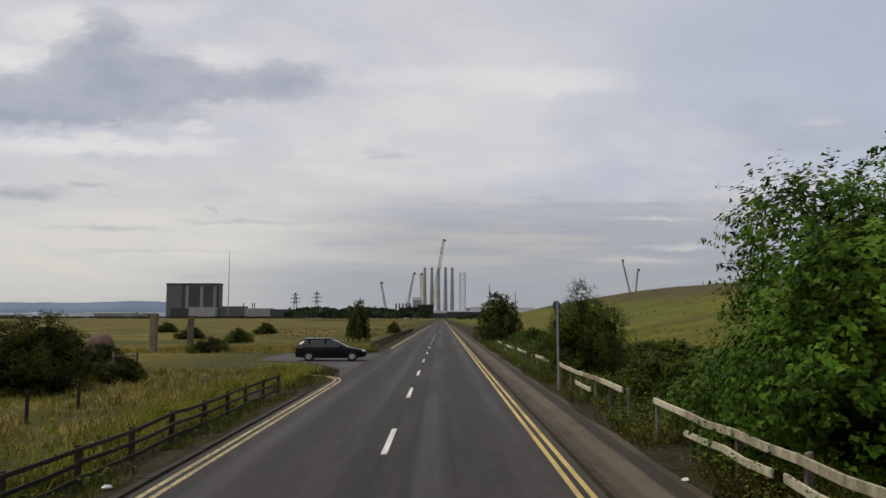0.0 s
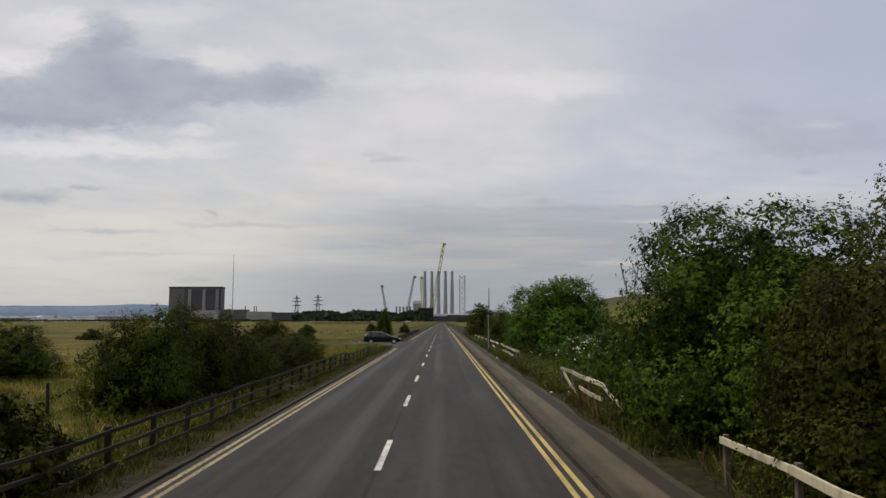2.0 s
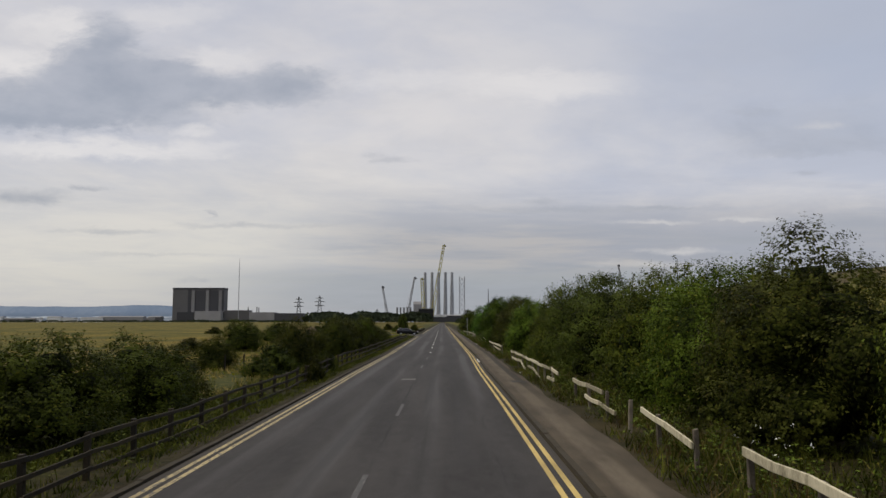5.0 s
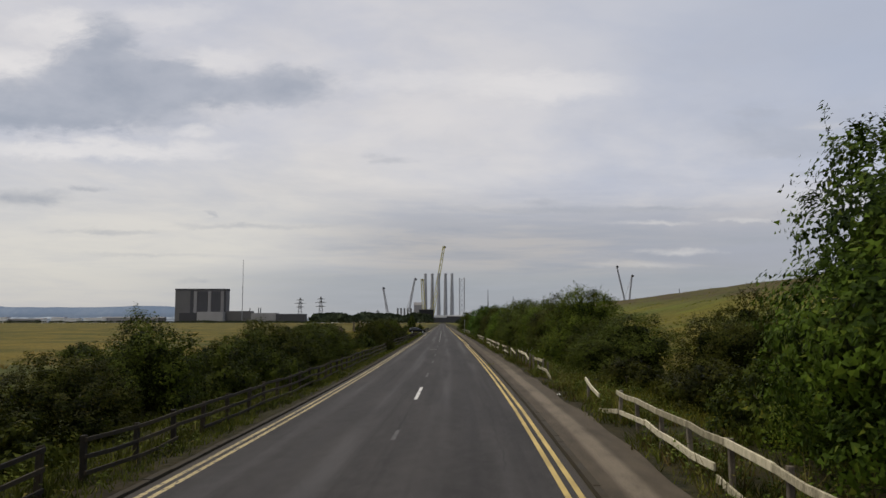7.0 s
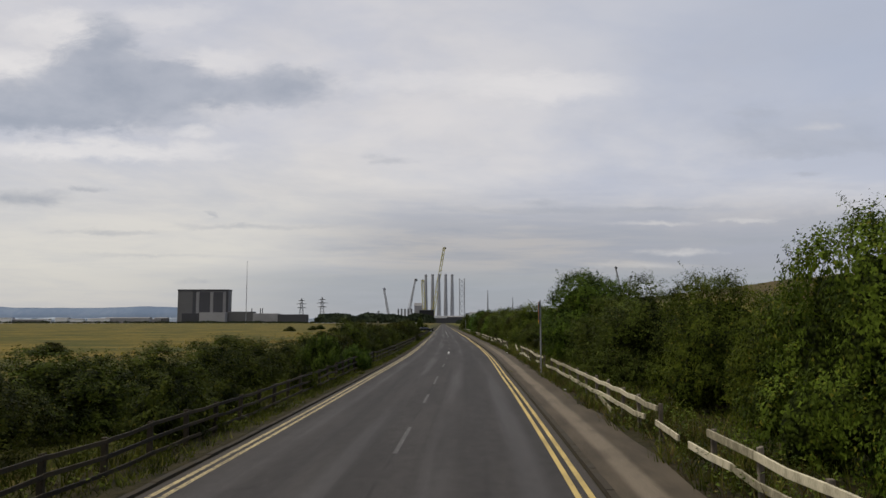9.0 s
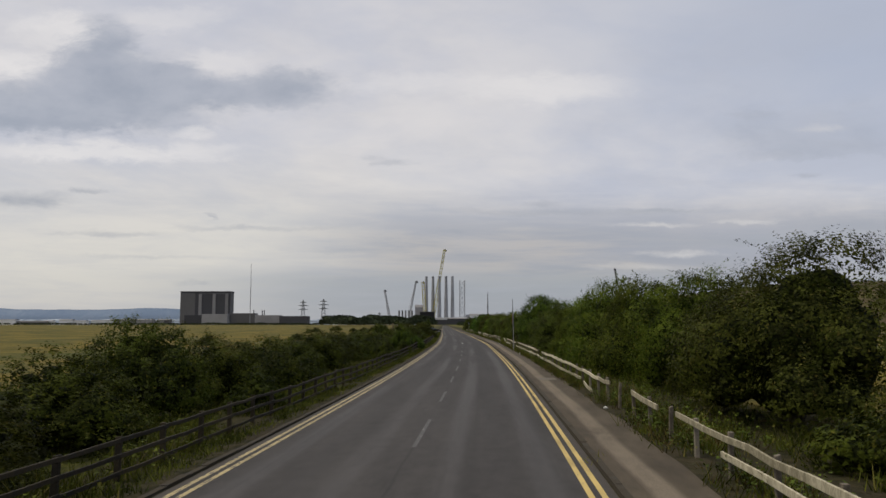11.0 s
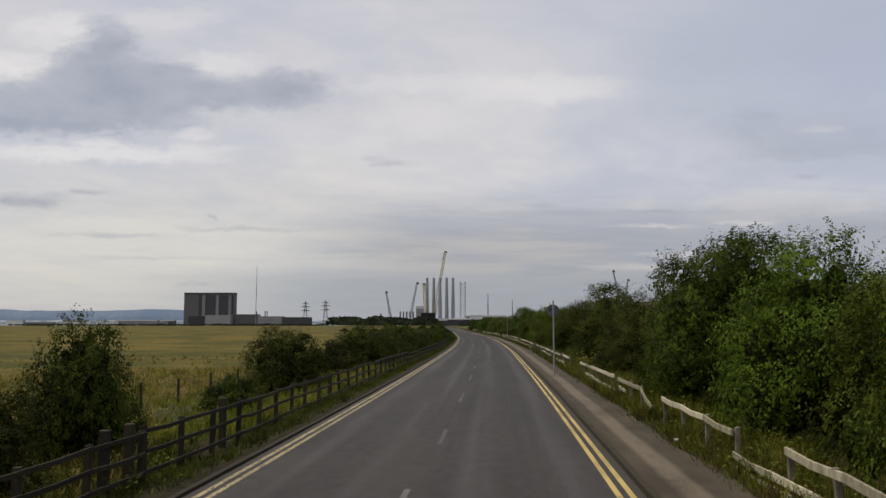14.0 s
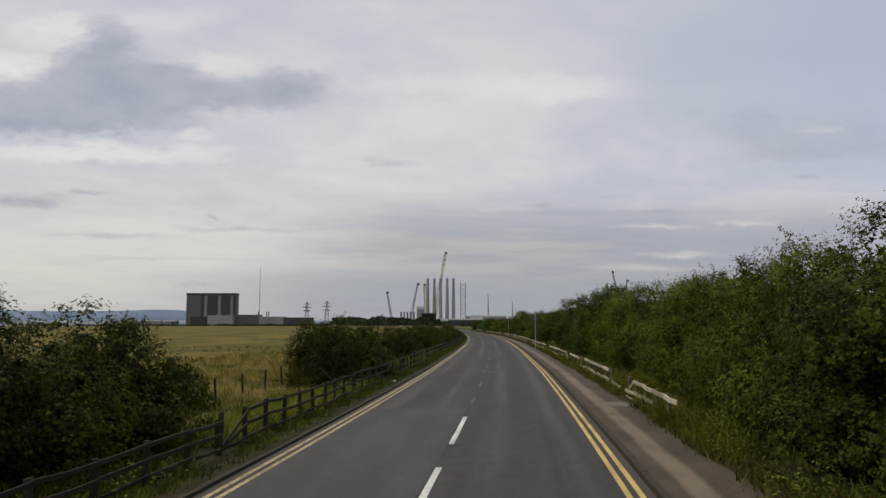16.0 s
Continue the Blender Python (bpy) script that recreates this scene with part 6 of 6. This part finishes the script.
tagged(new("far_shore", mesh_of("far_shore", verts, faces, shore_material(), True)), "far shore strip in painted blue-grey haze with pale patches", "shore", kind="structure")

# far woods: clumps of leaf masses along the skyline
pts = []
for _ in range(1500):
    u = random.choice((random.uniform(-0.16, -0.02), random.uniform(-0.16, -0.05), random.uniform(-0.32, -0.08), random.uniform(0.02, 0.2), random.uniform(-0.62, -0.3)))
    dep = random.uniform(900, 1500) if u > -0.17 else random.uniform(1700, 2500)
    fx, fy = far_at(u, dep)
    tall = dep / LENS_F * (17 + 9 * noise.noise((u * 45, 2.0, 0))) * (1.0 if -0.17 < u < 0 else 0.45 if u > 0 else 0.26)
    r = tall * 0.45
    for _ in range(16):
        v = Vector((random.gauss(0, 1), random.gauss(0, 1), abs(random.gauss(0, 0.8)))).normalized()
        c = Vector((fx, fy, 0)) + Vector((v.x * r * 1.3, v.y * r, tall * 0.35 + v.z * tall * 0.55 * random.uniform(0.7, 1.1)))
        e = r * random.uniform(0.35, 0.6)
        a = Vector((random.gauss(0, 1), random.gauss(0, 0.4), random.gauss(0, 1))).normalized() * e
        b = Vector((random.gauss(0, 1), random.gauss(0, 0.4), random.gauss(0, 1))).normalized() * e
        pts.append([c - a, c - b, c + a, c + b])
tagged(new("far_woods", quads("far_woods", [[tuple(p) for p in q] for q in pts], M_FAR_WOOD)), "dark distant woods along the skyline", "woods", kind="stuff")


# ---- signs ----
def sign_post(s, d, tall, r=0.038):
    x, y, a = at(s, d)
    root = thing("road_sign", Matrix.Translation((x, y, land(s, d))) @ Matrix.Rotation(-a, 4, "Z"), "", "road sign", "roadside signs")
    bm = bmesh.new()
    tube(bm, (0, 0, -0.3), (0, 0, tall), r, r, 12)
    tube(bm, (0, 0, tall), (0, 0, tall + 0.02), r * 1.05, r * 0.6, 12)
    child("pole", finish("pole", bm, M_CLAD_PALE, False), root)
    return root


def plate(root, name, mat, shape, wide, tall, z, turn, y=0.05, dx=0.0, label=""):
    bm = bmesh.new()
    if shape == "disc":
        bmesh.ops.create_cone(bm, cap_ends=True, segments=40, radius1=wide / 2, radius2=wide / 2, depth=0.012, matrix=Matrix.Rotation(math.pi / 2, 4, "X"))
    else:
        box(bm, (-wide / 2, -0.006, -tall / 2), (wide / 2, 0.006, tall / 2), bevel=0.004)
    m = Matrix.Rotation(turn, 4, "Z") @ Matrix.Translation((dx, y, z))
    return child(name, finish(name, bm, mat), root, m, label)


# sign whose grey back faces the ride, with a small disc
sg = tagged(sign_post(-27, 5.35, 3.15), "grey steel post with a small round sign")
plate(sg, "disc", M_SIGN_BACK, "disc", 0.36, 0, 3.05, 0.5)
# tall orange board seen nearly edge-on
sg = tagged(sign_post(140, 5.25, 3.75), "steel post with a tall narrow orange board")
plate(sg, "board", M_SIGN_ORANGE, "board", 0.62, 1.15, 3.1, radians(77), y=0.064)
plate(sg, "board_foot", M_SIGN_YELLOW, "board", 0.5, 0.26, 2.72, radians(77), y=0.077, label="yellow lower panel")
plate(sg, "symbol", M_BLACK_SHEET, "board", 0.2, 0.42, 3.12, radians(77), y=0.0765, label="plain black symbol")
plate(sg, "board_back", M_SIGN_BACK, "board", 0.62, 1.15, 3.1, radians(77), y=0.049, label="dull grey back")
# large round sign, its grey back to the ride
sg = tagged(sign_post(236.1, 4.32, 3.88, 0.042), "grey steel post with two round signs seen from behind")
plate(sg, "disc", M_SIGN_BACK, "disc", 0.62, 0, 3.38, 0.0, y=0.062, dx=-0.03)
plate(sg, "disc", M_SIGN_BACK, "disc", 0.6, 0, 3.38, 0.3, y=0.09, dx=0.06)
plate(sg, "sticker", M_LABEL, "board", 0.1, 0.045, 3.24, 0.0, y=0.048, dx=-0.18)
for z in (3.3, 3.55):
    plate(sg, "bracket", M_STEEL, "board", 0.3, 0.035, z, 0.0, y=0.045)
bm = bmesh.new()
box(bm, (-0.16, -0.16, -0.1), (0.16, 0.16, 0.025), bevel=0.01)
child("base_plate", finish("base_plate", bm, M_CONCRETE), sg)

# ---- two concrete pillars, gate and rusty tank in the field ----
for s, d, h, ww in ((-57.5, -21.3, 2.9, 0.5), (-78, -25.4, 2.9, 0.55)):
    x, y, a = at(s, d)
    bm = bmesh.new()
    box(bm, (-ww / 2, -ww / 2, -0.3), (ww / 2, ww / 2, h), bevel=0.03)
    box(bm, (-ww / 2 - 0.05, -ww / 2 - 0.05, h), (ww / 2 + 0.05, ww / 2 + 0.05, h + 0.12), bevel=0.02)
    tagged(new("concrete_pillar", finish("concrete_pillar", bm, M_CONCRETE)), "tall square weathered concrete pillar in the grass", "pillar", "field pillars").location = (x, y, land(s, d))
x, y, a = at(-62, -27.5)
bm = bmesh.new()
bmesh.ops.create_uvsphere(bm, u_segments=24, v_segments=14, radius=1.15)
for v in bm.verts:
    v.co.z = max(v.co.z, -0.25) * 1.15
tagged(new("rusty_tank", finish("rusty_tank", bm, M_RUST, True)), "rust-brown dome-shaped tank lying in the grass", "tank").location = (x, y, land(-62, -27.5) + 0.2)
x, y, a = at(-34, -13.4)
gate = thing("field_gate", Matrix.Translation((x, y, land(-34, -13.4))), "small weathered wooden field gate", "gate")
for px in (-0.55, 0.55):
    child("gate_post", PALE_POSTS[0], gate, Matrix.LocRotScale((px, 0, 0), None, (1, 1, 1.12)))
for z in (0.35, 0.65, 0.95):
    bm = bmesh.new()
    box(bm, (-0.5, -0.02, z - 0.04), (0.5, 0.02, z + 0.04), bevel=0.005)
    child("board", finish("board", bm, M_WOOD_POST), gate)
# thin stock-fence stakes in the field
STAKE = post_mesh(0.95, 0.08, 0.08, M_WOOD_DARK, 0.02)
for s in list(np.arange(-24, 60, 3.4)) + list(np.arange(236, 300, 3.2)):
    d = -10.6 - 0.6 * math.sin(s * 0.13)
    x, y, a = at(s, d)
    ob = tagged(new("stake", STAKE), "thin dark wooden stake in the field grass", "stake", "field stakes")
    ob.matrix_basis = Matrix.Translation((x, y, land(s, d))) @ Matrix.Rotation(random.uniform(-.08, .08), 4, "X") @ Matrix.Rotation(random.uniform(-.06, .06), 4, "Y")
# white trumpet shapes on the brambles, for bindweed flowers and for glints on leaves
BLOOM = None
bm = bmesh.new()
bmesh.ops.create_cone(bm, cap_ends=False, segments=8, radius1=0.01, radius2=0.038, depth=0.035)
BLOOM = finish("bloom", bm, M_PETAL)
vv = np.zeros(len(BLOOM.vertices) * 3)
BLOOM.vertices.foreach_get("co", vv)
vv = vv.reshape(-1, 3)
tri = [tuple(p.vertices) for p in BLOOM.polygons]
verts, faces = [], []
for _ in range(260):
    s, d = random.uniform(3, 22), random.uniform(7.2, 11.6)
    x, y, a = at(s, d)
    z = land(s, d) + random.uniform(0.7, 1.75) * (1 - 0.25 * abs(d - 9) / 2)
    m = Matrix.Translation((x, y, z)) @ Euler((random.uniform(0.2, 1.5), 0, random.uniform(-1.2, 1.2))).to_matrix().to_4x4()
    k = len(verts)
    verts += [tuple(m @ Vector(p)) for p in vv]
    faces += [tuple(i + k for i in f) for f in tri]
tagged(new("bindweed_flowers", mesh_of("bindweed_flowers", verts, faces, M_PETAL)), "white trumpet flowers scattered over the brambles", "flowers", kind="stuff")

# ---- the car waiting at the side road ----
M_CARPAINT = mottled("black_car_paint", (0.005, 0.005, 0.006), (0.008, 0.008, 0.009), 2, 80, 0.35, 0.0, 0.06, 0.0002)
M_GLASS = mottled("dark_car_glass", (0.01, 0.012, 0.014), (0.014, 0.016, 0.018), 2, 50, 0.06, 0.0, 0.6, 0.0)
M_TYRE = mottled("black_tyre_rubber", (0.012, 0.012, 0.012), (0.022, 0.022, 0.022), 8, 60, 0.85)
M_RIM = mottled("silver_alloy", (0.36, 0.36, 0.37), (0.5, 0.5, 0.51), 8, 60, 0.35, 0.8)
M_LAMP_CLEAR = mottled("clear_headlight", (0.5, 0.5, 0.52), (0.62, 0.62, 0.64), 8, 60, 0.15)
M_LAMP_RED = mottled("red_tail_light", (0.22, 0.012, 0.012), (0.3, 0.02, 0.02), 8, 60, 0.2)


def loft(sections, mat, name, smooth_it=True):
    """Skin over rings of equal point count."""
    verts = [p for ring in sections for p in ring]
    k = len(sections[0])
    faces = []
    for i in range(len(sections) - 1):
        for j in range(k - 1):
            a = i * k + j
            faces.append((a, a + 1, a + k + 1, a + k))
    faces.append(tuple(range(k))[::-1])
    faces.append(tuple(range((len(sections) - 1) * k, len(sections) * k)))
    return mesh_of(name, verts, faces, mat, smooth_it)


def car(m):
    root = thing("estate_car", m, "black estate car waiting at the side road", "car")
    # length along x, nose at +x
    rings = []
    for x, zb, zt, hw in ((-2.22, 0.42, 0.88, 0.72), (-2.15, 0.30, 0.97, 0.84), (-1.7, 0.24, 1.0, 0.89), (-0.6, 0.22, 0.97, 0.9), (0.7, 0.22, 0.95, 0.9), (1.15, 0.22, 0.90, 0.89), (1.75, 0.24, 0.80, 0.86), (2.1, 0.3, 0.68, 0.78), (2.22, 0.4, 0.58, 0.62)):
        ring = []
        for a in range(17):
            u = -1 + 2 * a / 16
            sy = math.copysign(min(1, abs(u) * 1.45) ** 0.9, u)
            zz = zb + (zt - zb) * (1 - max(0, (abs(u) - 0.62) / 0.38) ** 1.6)
            ring.append((x, sy * hw * (1 - 0.06 * (zz - zb)), zz))
        ring.append((x, hw * 0.8, zb - 0.02))
        ring.append((x, -hw * 0.8, zb - 0.02))
        rings.append(ring)
    body = child("body", loft(rings, M_CARPAINT, "body"), root)
    rings = []
    for x, z, hw in ((-2.12, 0.96, 0.76), (-1.95, 1.28, 0.66), (-1.6, 1.43, 0.62), (-0.6, 1.48, 0.62), (0.1, 1.44, 0.62), (0.5, 1.28, 0.64), (1.05, 0.93, 0.72)):
        rings.append([(x, -0.8 if z > 1 else -hw, 0.92), (x, -hw - 0.06, 0.5 * (0.92 + z)), (x, -hw, z - 0.03), (x, -hw * 0.7, z), (x, 0, z + 0.02), (x, hw * 0.7, z), (x, hw, z - 0.03), (x, hw + 0.06, 0.5 * (0.92 + z)), (x, 0.8 if z > 1 else hw, 0.92)])
    child("cabin_glass", loft(rings, M_GLASS, "cabin_glass"), root, None, "dark tinted windows")
    bm = bmesh.new()
    box(bm, (-1.75, -0.56, 1.465), (0.05, 0.56, 1.51), bevel=0.02)
    for px in (-1.35, -0.35):
        for sg in (-1, 1):
            box(bm, (px - 0.05, sg * 0.69 - 0.025, 0.93), (px + 0.05, sg * 0.69 + 0.025, 1.44), bevel=0.01)
    child("roof", finish("roof", bm, M_CARPAINT), root)
    for sg in (-1, 1):
        bm = bmesh.new()
        box(bm, (-1.7, sg * 0.54 - 0.02, 1.525), (0.0, sg * 0.54 + 0.02, 1.56), bevel=0.01)
        child("roof_rail", finish("roof_rail", bm, M_RIM), root)
        bm = bmesh.new()
        box(bm, (1.86, sg * 0.62 - 0.13, 0.60), (2.12, sg * 0.62 + 0.13, 0.73), bevel=0.04)
        child("headlight", finish("headlight", bm, M_LAMP_CLEAR), root)
        bm = bmesh.new()
        box(bm, (-2.2, sg * 0.7 - 0.1, 0.75), (-2.02, sg * 0.7 + 0.1, 0.95), bevel=0.03)
        child("tail_light", finish("tail_light", bm, M_LAMP_RED), root)
        bm = bmesh.new()
        box(bm, (0.55, sg * 0.98 - 0.1, 0.93), (0.7, sg * 0.98 + 0.1, 1.06), bevel=0.03)
        child("door_mirror", finish("door_mirror", bm, M_CARPAINT), root)
        for px in (-1.35, 1.35):
            bm = bmesh.new()
            bmesh.ops.create_cone(bm, cap_ends=True, segments=28, radius1=0.32, radius2=0.32, depth=0.21, matrix=Matrix.Rotation(math.pi / 2, 4, "X"))
            bmesh.ops.bevel(bm, geom=[e for e in bm.edges if e.calc_face_angle(0) > 1], offset=0.03, segments=2, affect="EDGES")
            wh = child("wheel", finish("wheel", bm, M_TYRE), root, Matrix.Translation((px, sg * 0.81, 0.32)))
            bm = bmesh.new()
            bmesh.ops.create_cone(bm, cap_ends=True, segments=20, radius1=0.2, radius2=0.18, depth=0.23, matrix=Matrix.Rotation(math.pi / 2, 4, "X"))
            child("rim", finish("rim", bm, M_RIM), wh)
    return root


x, y, a = at(-46.5, -5.8)
car(Matrix.Translation((x, y, 0.0)) @ Matrix.Rotation(radians(4), 4, "Z") @ Matrix.Diagonal((0.98, 1, 0.9, 1)))
